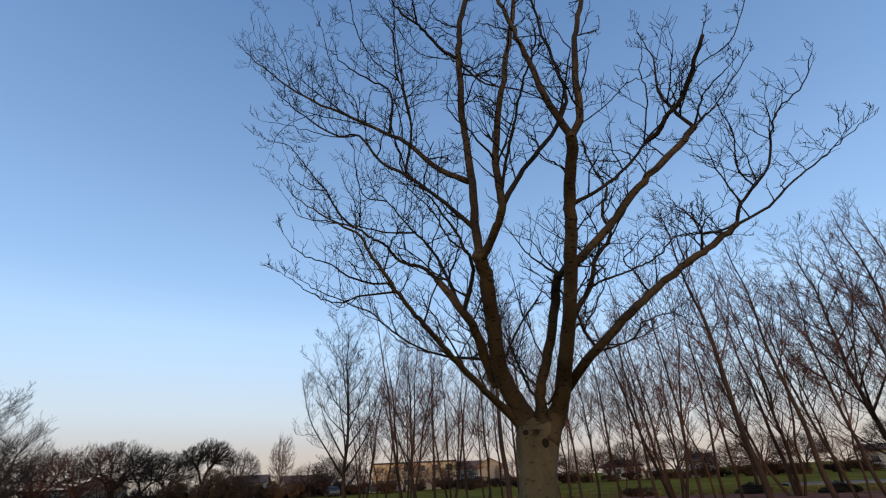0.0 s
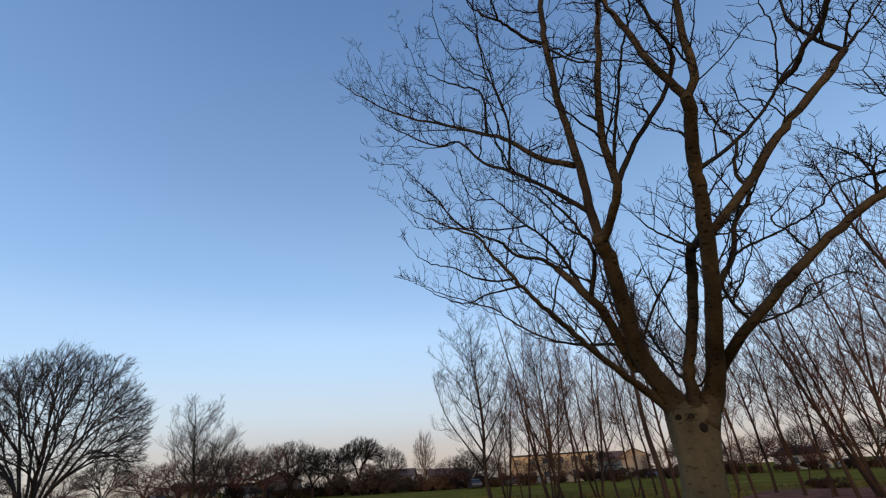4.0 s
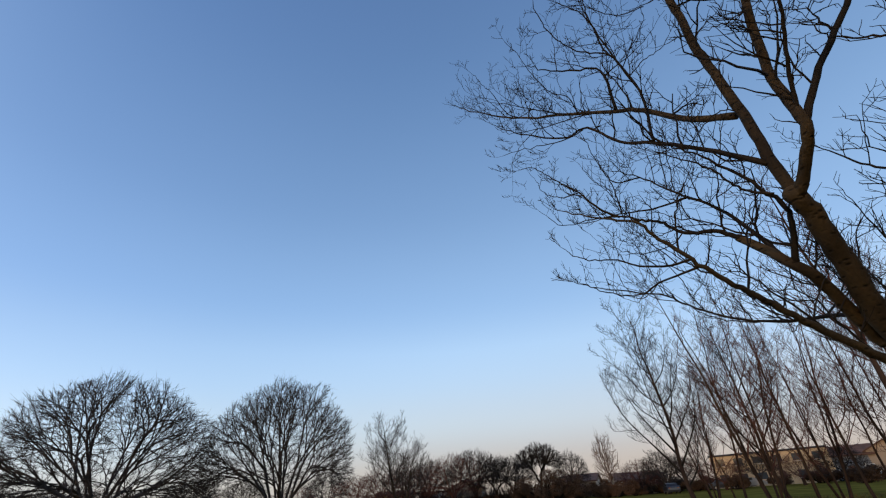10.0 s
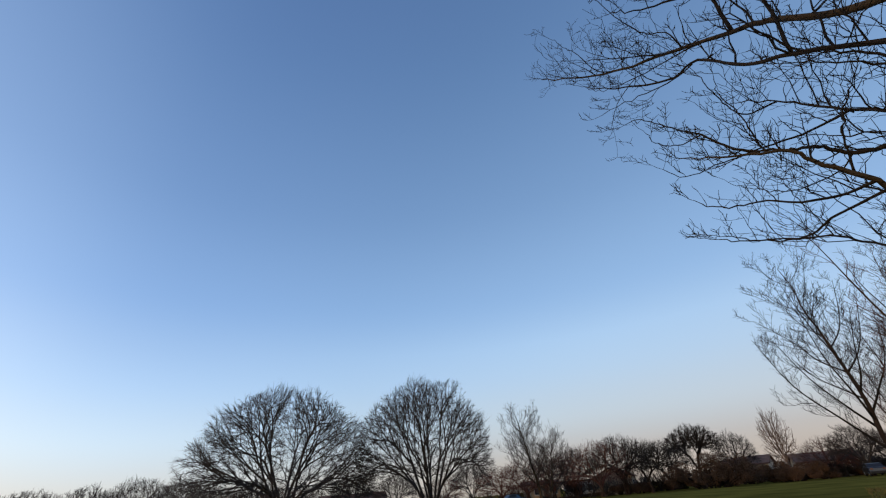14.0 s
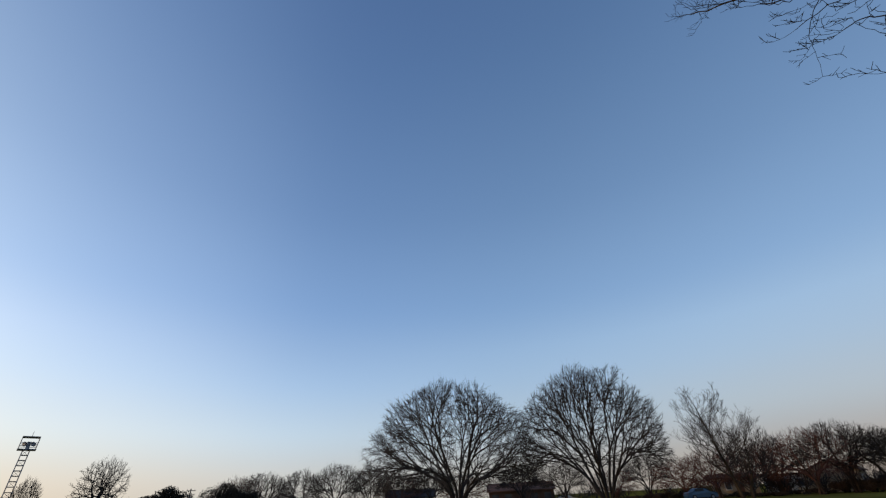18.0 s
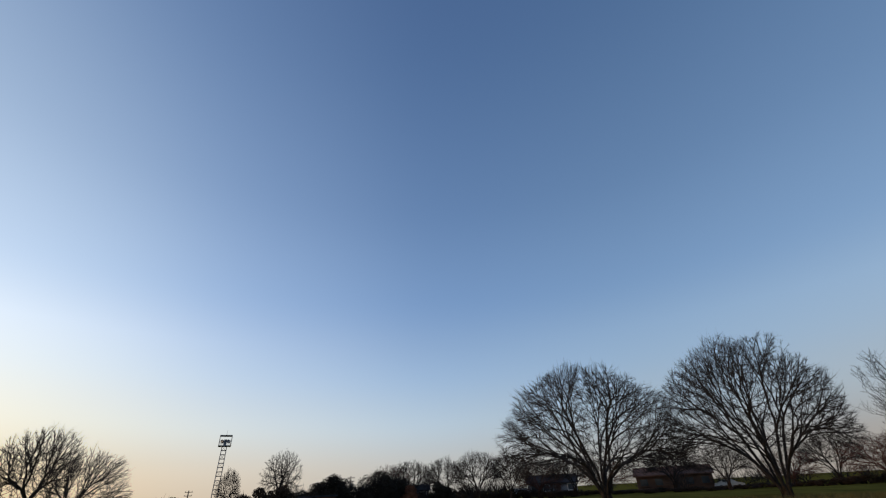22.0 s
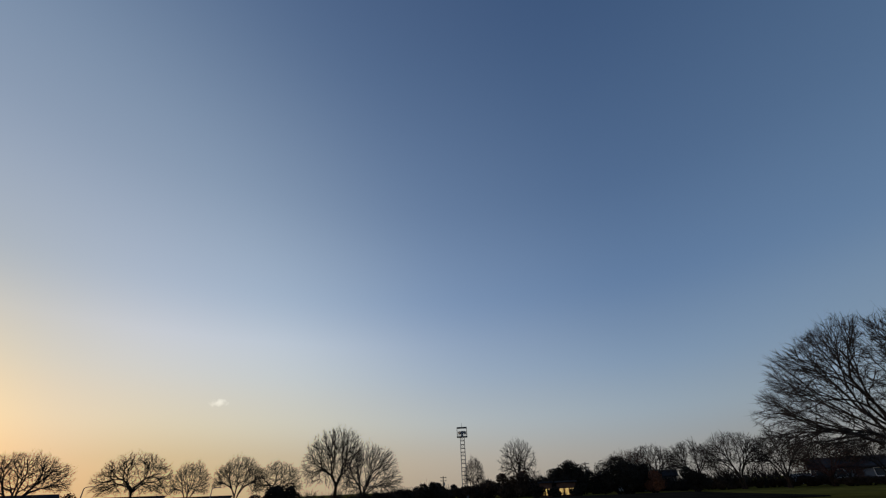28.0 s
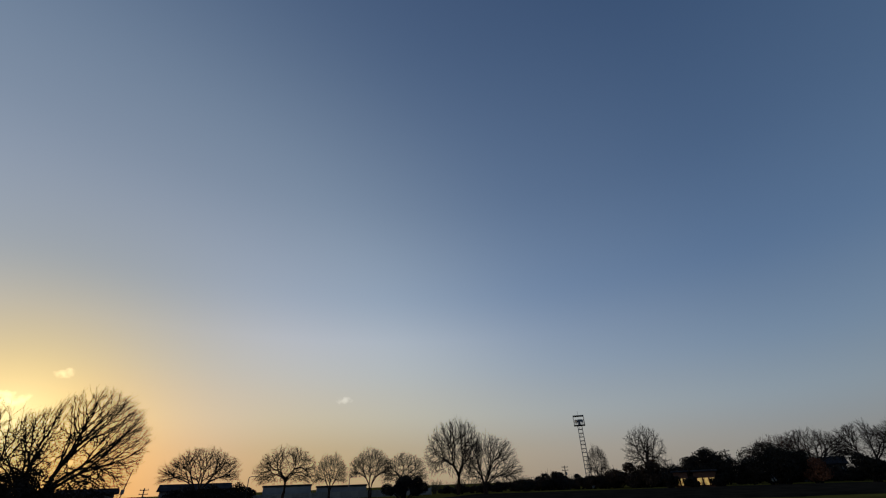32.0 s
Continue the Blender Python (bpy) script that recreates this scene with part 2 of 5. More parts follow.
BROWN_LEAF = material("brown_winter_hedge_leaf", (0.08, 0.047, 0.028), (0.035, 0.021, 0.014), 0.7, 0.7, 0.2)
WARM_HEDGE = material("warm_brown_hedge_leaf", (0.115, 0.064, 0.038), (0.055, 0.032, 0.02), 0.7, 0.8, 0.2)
RUST_LEAF = material("rust_red_leaf", (0.22, 0.085, 0.04), (0.10, 0.04, 0.022), 0.7, 0.7, 0.2)
GRASS = material("short_winter_grass", (0.165, 0.128, 0.026), (0.092, 0.073, 0.016), 0.25, 1.0, 0.6, 10, (1, 1, 1), 14, gloss=0.0)
BLADE = material("dry_grass_blade", (0.21, 0.165, 0.055), (0.10, 0.085, 0.03), 1.0, 0.85, 0.0)
LITTER = material("reddish_leaf_litter", (0.27, 0.12, 0.085), (0.15, 0.07, 0.05), 1.2, 1.0, 0.8, 10, (1, 1, 1), 26, gloss=0.0)
DARK_GROUND = material("dark_bare_soil", (0.04, 0.03, 0.02), (0.018, 0.014, 0.01), 0.5, 1.0, 0.8, 10, (1, 1, 1), 18, gloss=0.0)
PATHWAY = material("worn_grey_asphalt", (0.17, 0.16, 0.15), (0.11, 0.105, 0.10), 0.9, 1.0, 0.3, 8, (1, 1, 1), 60, gloss=0.02)
BRICKWALL = material("dark_brown_brick_wall", (0.13, 0.075, 0.052), (0.085, 0.05, 0.036), 0.6, 0.9, 0.2)
TAN = material("tan_rendered_wall", (0.56, 0.39, 0.23), (0.45, 0.31, 0.18), 0.5, 0.85, 0.1)
CREAM = material("cream_rendered_wall", (0.5, 0.38, 0.27), (0.4, 0.31, 0.22), 0.5, 0.85, 0.1)
WHITE = material("white_painted_wall", (0.6, 0.57, 0.53), (0.48, 0.45, 0.42), 0.5, 0.8, 0.1)
PEACH = material("peach_rendered_wall", (0.40, 0.29, 0.2), (0.32, 0.23, 0.16), 0.5, 0.85, 0.1)
PALEWALL = material("pale_grey_metal_wall", (0.36, 0.36, 0.36), (0.27, 0.27, 0.28), 0.5, 0.7, 0.1)
GREYWALL = material("grey_panel_wall", (0.2, 0.2, 0.21), (0.14, 0.14, 0.15), 0.5, 0.8, 0.1)
ROOF = material("brown_tiled_roof", (0.17, 0.085, 0.058), (0.10, 0.055, 0.04), 1.0, 0.8, 0.4)
SLATE = material("dark_slate_roof", (0.05, 0.05, 0.054), (0.03, 0.03, 0.034), 1.0, 0.95, 0.4, gloss=0.0)
FRAME = material("white_window_frame", (0.7, 0.68, 0.65), (0.6, 0.58, 0.56), 2.0, 0.6, 0.0)
PANE = glass_material("dark_window_glass", (0.06, 0.07, 0.08))
STEEL = material("weathered_galvanised_steel", (0.30, 0.31, 0.33), (0.17, 0.17, 0.18), 3.0, 0.5, 0.1, metal=0.7)
WOODPOLE = material("grey_timber_pole", (0.16, 0.13, 0.10), (0.09, 0.07, 0.055), 3.0, 0.9, 0.3)
CONCRETE = material("grey_concrete", (0.40, 0.39, 0.37), (0.28, 0.27, 0.26), 1.0, 0.9, 0.3)
RUBBER = material("black_tyre_rubber", (0.02, 0.02, 0.02), (0.012, 0.012, 0.012), 5.0, 0.8, 0.1)
LIT = glowing("lit_yellow_window", (1.0, 0.62, 0.2), 1.0)


def paint(name, tone):
    m = material(name, tone, tuple(c * 0.8 for c in tone), 1.0, 0.3, 0.0)
    m.node_tree.nodes["Principled BSDF"].inputs["Coat Weight"].default_value = 0.15
    m.node_tree.nodes["Principled BSDF"].inputs["Specular IOR Level"].default_value = 0.5
    return m


# ---- mesh helpers ----
class Heap:
    """Vertices, faces and tubes that become one mesh."""

    def __init__(self):
        self.v, self.f, self.n, self.tubes, self.spikes = [], [], 0, {}, []

    def add(self, verts, faces):
        self.v.append(np.asarray(verts, float).reshape(-1, 3))
        self.f.extend([tuple(i + self.n for i in q) for q in faces])
        self.n += len(self.v[-1])

    def tube(self, pts, radii, sides=3, cap=False):
        """A tube along a line of points; all of them are made at once by mesh()."""
        self.tubes.setdefault((len(pts), sides, cap), []).append((pts, radii))

    def spike(self, p, e, r):
        """A thin twig end that runs out to a point."""
        self.spikes.append((*p, *e, r))

    def box(self, x0, x1, y0, y1, z0, z1):
        self.add([(x0, y0, z0), (x1, y0, z0), (x1, y1, z0), (x0, y1, z0), (x0, y0, z1), (x1, y0, z1), (x1, y1, z1), (x0, y1, z1)],
                 [(3, 2, 1, 0), (4, 5, 6, 7), (0, 1, 5, 4), (1, 2, 6, 5), (2, 3, 7, 6), (3, 0, 4, 7)])

    def mesh(self, name, mat, smooth=False):
        verts, loops, sizes, n = list(self.v), [], [], self.n
        for c in sorted({len(q) for q in self.f}):
            some = [q for q in self.f if len(q) == c]
            loops.append(np.array(some).ravel()), sizes.append(np.full(len(some), c))
        for (k, s, cap), group in self.tubes.items():
            p = np.array([g[0] for g in group], float)
            r = np.array([g[1] for g in group], float)
            way = np.gradient(p, axis=1)
            way /= np.linalg.norm(way, axis=2)[:, :, None] + 1e-9
            steep = np.abs(way[:, :, 2]).mean(1) > 0.6
            ref = np.where(steep[:, None], np.array((0.31, 0.94, 0.1)), np.array((0.1, 0.1, 1.0)))[:, None, :]
            a = np.cross(way, np.broadcast_to(ref, way.shape))
            a /= np.linalg.norm(a, axis=2)[:, :, None] + 1e-9
            b = np.cross(way, a)
            ang = np.arange(s) * 2 * math.pi / s
            ring = p[:, :, None] + r[:, :, None, None] * (np.cos(ang)[None, None, :, None] * a[:, :, None] + np.sin(ang)[None, None, :, None] * b[:, :, None])
            verts.append(ring.reshape(-1, 3))
            i, j = np.meshgrid(np.arange(k - 1), np.arange(s), indexing="ij")
            h = (j + 1) % s
            quad = np.stack([i * s + j, i * s + h, i * s + s + h, i * s + s + j], -1).reshape(-1, 4)
            base = n + np.arange(len(group)) * k * s
            loops.append((quad[None] + base[:, None, None]).ravel())
            sizes.append(np.full(len(group) * len(quad), 4))
            if cap:
                for lid in (np.arange(s) + (k - 1) * s, np.arange(s)[::-1]):
                    loops.append((lid[None] + base[:, None]).ravel())
                    sizes.append(np.full(len(group), s))
            n += len(group) * k * s
        if self.spikes:
            k = np.array(self.spikes, float)
            p, e, r = k[:, :3], k[:, 3:6], k[:, 6:7]
            way = (e - p) / (np.linalg.norm(e - p, axis=1)[:, None] + 1e-9)
            a = np.cross(way, np.where(np.abs(way[:, 2:]) > 0.7, np.array((0.9, 0.3, 0.1)), np.array((0.1, 0.1, 1.0))))
            a /= np.linalg.norm(a, axis=1)[:, None] + 1e-9
            b = np.cross(way, a)
            verts.append(np.stack([p + r * a, p + r * (-0.5 * a + 0.87 * b), p + r * (-0.5 * a - 0.87 * b), e], 1).reshape(-1, 3))
            base = n + 4 * np.arange(len(k))
            loops.append((np.array(((0, 1, 3), (1, 2, 3), (2, 0, 3)))[None] + base[:, None, None]).ravel())
            sizes.append(np.full(3 * len(k), 3))
            n += 4 * len(k)
        co, loop, size = np.concatenate(verts), np.concatenate(loops).astype(np.int32), np.concatenate(sizes).astype(np.int32)
        me = bpy.data.meshes.new(name)
        me.vertices.add(len(co)), me.loops.add(len(loop)), me.polygons.add(len(size))
        me.vertices.foreach_set("co", co.astype(np.float32).ravel())
        me.loops.foreach_set("vertex_index", loop)
        me.polygons.foreach_set("loop_start", np.r_[0, np.cumsum(size)[:-1]].astype(np.int32))
        me.materials.append(mat)
        me.polygons.foreach_set("use_smooth", np.full(len(size), smooth))
        me.update(calc_edges=True)
        me.validate()
        return me


def part(name, heap, mat, parent=None, label="", smooth=False, kind=""):
    ob = new(name, heap.mesh(name, mat, smooth))
    ob.parent = parent
    if label:
        ob["label"] = label
    if kind:
        ob["kind"] = kind
    return ob


def boxed(name, size, mat, parent, at, label="", bevel=0.02):
    """A block with softened edges, its base centre at the given place."""
    bm = bmesh.new()
    bmesh.ops.create_cube(bm, size=1)
    for v in bm.verts:
        v.co = Vector((v.co.x * size[0] + at[0], v.co.y * size[1] + at[1], (v.co.z + 0.5) * size[2] + at[2]))
    if bevel:
        bmesh.ops.bevel(bm, geom=bm.edges[:], offset=min(bevel, min(size) * 0.3), segments=1, affect="EDGES")
    me = bpy.data.meshes.new(name)
    bm.to_mesh(me)
    bm.free()
    me.materials.append(mat)
    ob = new(name, me)
    ob.parent = parent
    if label:
        ob["label"] = label
    return ob


def thing(name, label, category, at=(0, 0, 0), turn=0.0, group="", kind=""):
    ob = new(name)
    ob.matrix_world = pose(*at, 0, 0, turn)
    return tagged(ob, label, category, group, kind)


def polar(heading, far, z=0.0):
    """A place at a heading in degrees to the left of +y."""
    return (-far * math.sin(radians(heading)), far * math.cos(radians(heading)), z)


def unit(v):
    v = np.asarray(v, float)
    return v / (np.linalg.norm(v) + 1e-9)


def spline(pts, per=4):
    """Points along a smooth curve through the given ones."""
    p = np.asarray(pts, float)
    q = np.vstack([2 * p[0] - p[1], p, 2 * p[-1] - p[-2]])
    out = []
    for i in range(1, len(q) - 2):
        for s in np.arange(per) / per:
            a, b, c, d = q[i - 1], q[i], q[i + 1], q[i + 2]
            out.append(0.5 * (2 * b + (c - a) * s + (2 * a - 5 * b + 4 * c - d) * s * s + (3 * b - a - 3 * c + d) * s ** 3))
    out.append(p[-1])
    return np.array(out)


# ---- ground ----
def ground_sheet():
    h, rings, spokes = Heap(), [0, 6, 12, 20, 30, 42, 58, 80, 110, 160, 260, 500, 1000, 2400], 96
    verts = [(0, 0, 0)]
    for r in rings[1:]:
        for k in range(spokes):
            a = 2 * math.pi * k / spokes
            x, y = r * math.cos(a), r * math.sin(a)
            z = 0.12 * noise.noise((x * 0.05, y * 0.05, 0.3)) if 8 < r < 150 else 0.0
            verts.append((x, y, z))
    faces = [(0, 1 + k, 1 + (k + 1) % spokes) for k in range(spokes)]
    for i in range(len(rings) - 2):
        o = 1 + i * spokes
        faces += [(o + k, o + spokes + k, o + spokes + (k + 1) % spokes, o + (k + 1) % spokes) for k in range(spokes)]
    h.add(verts, faces)
    return tagged(part("ground", h, GRASS, smooth=True), "wide flat lawn of short green winter grass", "lawn", kind="structure")


ground = ground_sheet()


def strip(name, h0, d0, h1, d1, width, z, mat, label, category, steps=30):
    """A ribbon of ground between two places given by heading and distance, with slightly ragged edges."""
    a, b = np.array(polar(h0, d0)), np.array(polar(h1, d1))
    side = unit((-(b - a)[1], (b - a)[0], 0))
    rng = random.Random(int(d0 * 10))
    verts, faces = [], []
    for i in range(steps + 1):
        c = a + (b - a) * i / steps
        w0, w1 = width / 2 * (1 + rng.uniform(-.05, .05)), width / 2 * (1 + rng.uniform(-.05, .05))
        for p, zz in ((c - side * w0, -0.1), (c - side * w0 * 0.98, z), (c + side * w1 * 0.98, z), (c + side * w1, -0.1)):
            verts.append((p[0], p[1], zz))
    for i in range(steps):
        for j in range(3):
            faces.append((4 * i + j, 4 * i + j + 1, 4 * i + j + 5, 4 * i + j + 4))
    h = Heap()
    h.add(verts, faces)
    return tagged(part(name, h, mat), label, category, kind="structure")


strip("path", -62, 62, -34, 48, 3.2, 0.14, PATHWAY, "pale grey worn asphalt footpath crossing the lawn", "path")
strip("leaf_litter", -66, 36, -14, 28, 11, 0.15, LITTER, "reddish-brown leaf litter under the slim trees", "leaf litter")

# Added dark brown strip that makes the lawn darker along the park edge.
strip("bare_soil", 90, 62, 136, 62, 30, 0.13, DARK_GROUND, "dark bare soil and litter under the park edge trees", "soil")


# ---- trees ----
def twigs(h, p, d, length, r, level, rng, up=0.25, kids=6, spread=0.75, ratio=0.45, wiggle=0.18, least=0.0034):
    """A curved twig with its side twigs."""
    n = 6 if level > 1 else 4 if level > 0 else 3
    pts, w = [np.array(p, float)], unit(d)
    for i in range(n):
        w = unit(w + np.array((rng.gauss(0, wiggle), rng.gauss(0, wiggle), rng.gauss(0, wiggle) + up * 0.5)))
        pts.append(pts[-1] + w * length / n)
    h.tube(pts, np.linspace(r, r * 0.45, n + 1), 3)
    if level > 0:
        for i in range(kids):
            s = rng.uniform(0.2, 1.0) * n
            k = min(int(s), n - 1)
            q = pts[k] + (pts[k + 1] - pts[k]) * (s - k)
            fwd = unit(pts[k + 1] - pts[k])
            out = unit(np.cross(fwd, (rng.gauss(0, 1), rng.gauss(0, 1), rng.gauss(0, 1))))
            twigs(h, q, fwd * (1 - spread * 0.45) + out * spread, length * ratio * rng.uniform(0.6, 1.25), max(r * 0.6, least), level - 1, rng,
                  up, max(kids - 1, 2), spread, ratio, wiggle, least)


def bough(h, p, d, length, r, level, rng, least=0.0045, up=0.1, zig=0.17, open_out=(0.5, 0.95), fork=None):
    """A crooked branch that bends at each node, with side branches on alternating sides."""
    n = 5 if level > 1 else 4 if level else 3
    w = unit(d)
    a = unit(np.cross(w, (rng.gauss(0, 1), rng.gauss(0, 1), rng.gauss(0, 1))))
    pts, ways, turn = [np.array(p, float)], [], 1
    for i in range(n):
        w = unit(w + a * turn * zig * rng.uniform(0.5, 1.4) + np.array((rng.gauss(0, 0.09), rng.gauss(0, 0.09), rng.gauss(0, 0.09) + up)))
        turn = -turn
        ways.append(w)
        pts.append(pts[-1] + w * length / n * rng.uniform(0.75, 1.25))
    h.tube(pts, np.linspace(r, max(r * 0.45, least * 0.6), n + 1), 4 if r > 0.02 else 3)
    if level:
        turn = -1
        nodes = list(range(1, n + 1)) + [n]
        for i in nodes:
            if fork and rng.random() > fork:
                turn = -turn
                continue
            side = unit(a * turn + np.cross(ways[i - 1], a) * rng.gauss(0, 0.7))
            if side[2] < -0.35:
                side = side * (1, 1, -0.6)
            bough(h, pts[i], ways[i - 1] * 0.62 + side * rng.uniform(*open_out), length * rng.uniform(0.4, 0.68) * (1.1 - 0.35 * i / n), max(r * (0.68 - 0.2 * i / n), least),
                  level - 1, rng, least, up, zig, open_out, fork)
            turn = -turn


def split_out(h, p, d, goals, rng, tip, power, bend=0.5, whip=2, flick=0.0, kink=0.07, wild=0.7):
    """Branches that fork again and again until each reaches its own goal in the crown."""
    n = len(goals)
    mid = goals.mean(0)
    if n <= 2:
        for g in goals:
            v = g - p
            c = p + v * 0.5 + np.array(d) * np.linalg.norm(v) * 0.12 + np.array([rng.gauss(0, 0.04) for _ in range(3)]) * np.linalg.norm(v)
            if flick > 0.58:
                h.spike(p, g, tip * 1.3)
            else:
                h.tube([p, c, g], [tip * 1.3, tip * 1.1, tip * 0.55], 3)
            for _ in range(whip):
                s = rng.uniform(0.3, 0.95)
                q = p + v * s
                out = unit(unit(v) + wild * np.array([rng.gauss(0, 1), rng.gauss(0, 1), rng.gauss(0.35, 1)]))
                e = q + out * max(np.linalg.norm(v), flick) * rng.uniform(0.3, 0.7)
                h.spike(q, e, tip * 0.85)
        return
    v = unit(goals - p) if n == 1 else (goals - p) / (np.linalg.norm(goals - p, axis=1)[:, None] + 1e-9)
    dev = v - v.mean(0)
    axis = np.linalg.svd(dev, full_matrices=False)[2][0]
    order = np.argsort(dev @ axis)
    cut = max(1, min(n - 1, int(n * rng.uniform(0.32, 0.68))))
    for sub in (goals[order[:cut]], goals[order[cut:]]):
        m = sub.mean(0)
        reach = np.linalg.norm(m - p)
        k = len(sub)
        step = reach * (rng.uniform(0.24, 0.42) if k > 2 else rng.uniform(0.15, 0.3))
        w = unit(unit(m - p) * (1 - bend * 0.5) + np.array(d) * bend * 0.5)
        q = p + w * step + np.array([rng.gauss(0, kink) for _ in range(3)]) * step
        c = (p + q) / 2 + (np.array(d) - w) * step * 0.12 + np.array([rng.gauss(0, kink * 0.85) for _ in range(3)]) * step
        r0, r1 = tip * (k + 1) ** power, tip * (k * 0.9 + 0.4) ** power
        h.tube([p, c, q], [r0, (r0 + r1) / 2, r1], 6 if r0 > 0.05 else (4 if r0 > 0.02 else 3))
        split_out(h, q, unit(q - c), sub, rng, tip, power, bend, whip, flick, kink, wild)


def dome_goals(count, rng, centre, size, shell=0.45, low=-0.5, lean=(0, 0), rough=0.06):
    """Goals inside a rounded crown, more of them towards its outside; the outline is uneven."""
    out = []
    while len(out) < count:
        v = unit([rng.gauss(0, 1), rng.gauss(0, 1), rng.gauss(0, 1)])
        if v[2] < low:
            continue
        k = (1 - shell * rng.random() ** 1.6) * (1 + 0.12 * noise.noise(Vector(v * 2.2 + centre[0])) + rough * noise.noise(Vector(v * 6.0 + centre[1])))
        out.append((centre[0] + v[0] * k * size[0] + lean[0] * v[2], centre[1] + v[1] * k * size[1] + lean[1] * v[2], centre[2] + v[2] * k * size[2]))
    return np.array(out)


def bare_tree(name, label, seed, goals, fork_at, tip, power, bark, twig_mat, at, turn=0.0, stems=1, bend=0.5, whip=2, group="", splay=0.0, flick=0.0, kink=0.07, wild=0.7):
    """A leafless tree: trunk (or several stems) and a crown of forking branches."""
    rng = random.Random(seed)
    t = thing(name, label, "tree", at, turn, group)
    trunk, crown = Heap(), Heap()
    ang = np.arctan2(goals[:, 1], goals[:, 0])
    order = np.argsort(ang)
    for s, idx in enumerate(np.array_split(order, stems)):
        g = goals[idx]
        a = ang[idx].mean()
        base = np.array((math.cos(a), math.sin(a), 0)) * (0.12 * (stems > 1)) * stems ** 0.5
        top = np.array((math.cos(a) * splay, math.sin(a) * splay, 0)) + np.array((fork_at[0], fork_at[1], fork_at[2] * rng.uniform(0.85, 1.15)))
        r = tip * (len(g) + 2) ** power
        mid = (base + top) / 2 + np.array((rng.gauss(0, .06), rng.gauss(0, .06), 0))
        trunk.tube(spline([base - (0, 0, 0.15), base + (0, 0, 0.25), mid, top], 3), np.linspace(r * 1.45, r, 10) ** 1.0, 10, True)
        split_out(crown, top, unit(top - base), g, rng, tip, power, bend, whip, flick, kink, wild)
    part("trunk", trunk, bark, t, smooth=True)
    part("crown", crown, twig_mat, t, "fine leafless branches and twigs", smooth=True, kind="stuff")
    return t


# ---- the big bare tree near the camera ----
main_tree = thing("bare_tree", "large grey-brown leafless tree with many spreading limbs", "tree", (1.15, 6.5, 0))
ROOT = np.array((1.21, 6.48, 1.98))


def main_trunk():
    h, rng = Heap(), random.Random(3)
    rings, sides = [(0, 0.44), (0.12, 0.37), (0.35, 0.305), (0.8, 0.272), (1.3, 0.256), (1.65, 0.256), (1.9, 0.262), (2.06, 0.275), (2.2, 0.25), (2.3, 0.17), (2.34, 0.06)], 20
    verts, faces = [], []
    for i, (z, r) in enumerate(rings):
        cx, cy = 0.94 + 0.125 * z, 6.5 - 0.01 * z
        for k in range(sides):
            a = 2 * math.pi * k / sides
            rr = r * (1 + 0.07 * noise.noise((math.cos(a) * 1.4, math.sin(a) * 1.4, z * 0.8)) + (0.16 * max(0, math.cos(4 * a)) if z < 0.2 else 0))
            if z > 1.7:
                rr *= 1 + 0.13 * math.cos(2 * a)
            verts.append((cx + rr * math.cos(a) - 1.15, cy + rr * math.sin(a) - 6.5, z - (0.1 if i == 0 else 0)))
    for i in range(len(rings) - 1):
        o = i * sides
        faces += [(o + k, o + (k + 1) % sides, o + sides + (k + 1) % sides, o + sides + k) for k in range(sides)]
    h.add(verts, faces)
    return part("trunk", h, TRUNK_BARK, main_tree, "smooth grey-brown trunk with dark branch scars", smooth=True)


trunk_part = main_trunk()
limb_seed = [100]


def scar(z, a, size, tall=1.0, r=0.28):
    """A dark healed branch scar with a raised lip on the trunk."""
    h = Heap()
    c = np.array((0.125 * z - 0.21 + r * math.cos(a), r * math.sin(a), z))
    out, side, up = np.array((math.cos(a), math.sin(a), 0)), np.array((-math.sin(a), math.cos(a), 0)), np.array((0, 0, 1.0))
    rows = [(1.25, -0.04), (1.05, 0.014), (0.85, 0.022), (0.6, 0.016), (0.2, 0.012)]
    verts = []
    for k, d in rows:
        for j in range(12):
            t = 2 * math.pi * j / 12
            verts.append(c + (side * math.cos(t) + up * math.sin(t) * tall) * size * k + out * d)
    faces = [(12 * i + j, 12 * i + (j + 1) % 12, 12 * i + 12 + (j + 1) % 12, 12 * i + 12 + j) for i in range(4) for j in range(12)]
    faces.append(tuple(range(48, 60)))
    h.add(verts, faces)
    part("branch_scar", h, HOLE, trunk_part, "dark healed branch scar", smooth=True)


scar(1.98, -1.3, 0.044, 1.25, 0.258)
scar(2.12, -2.35, 0.042, 0.85, 0.262)
scar(2.13, -0.75, 0.05, 1.0, 0.255)
scar(2.12, -1.75, 0.035, 0.9, 0.262)


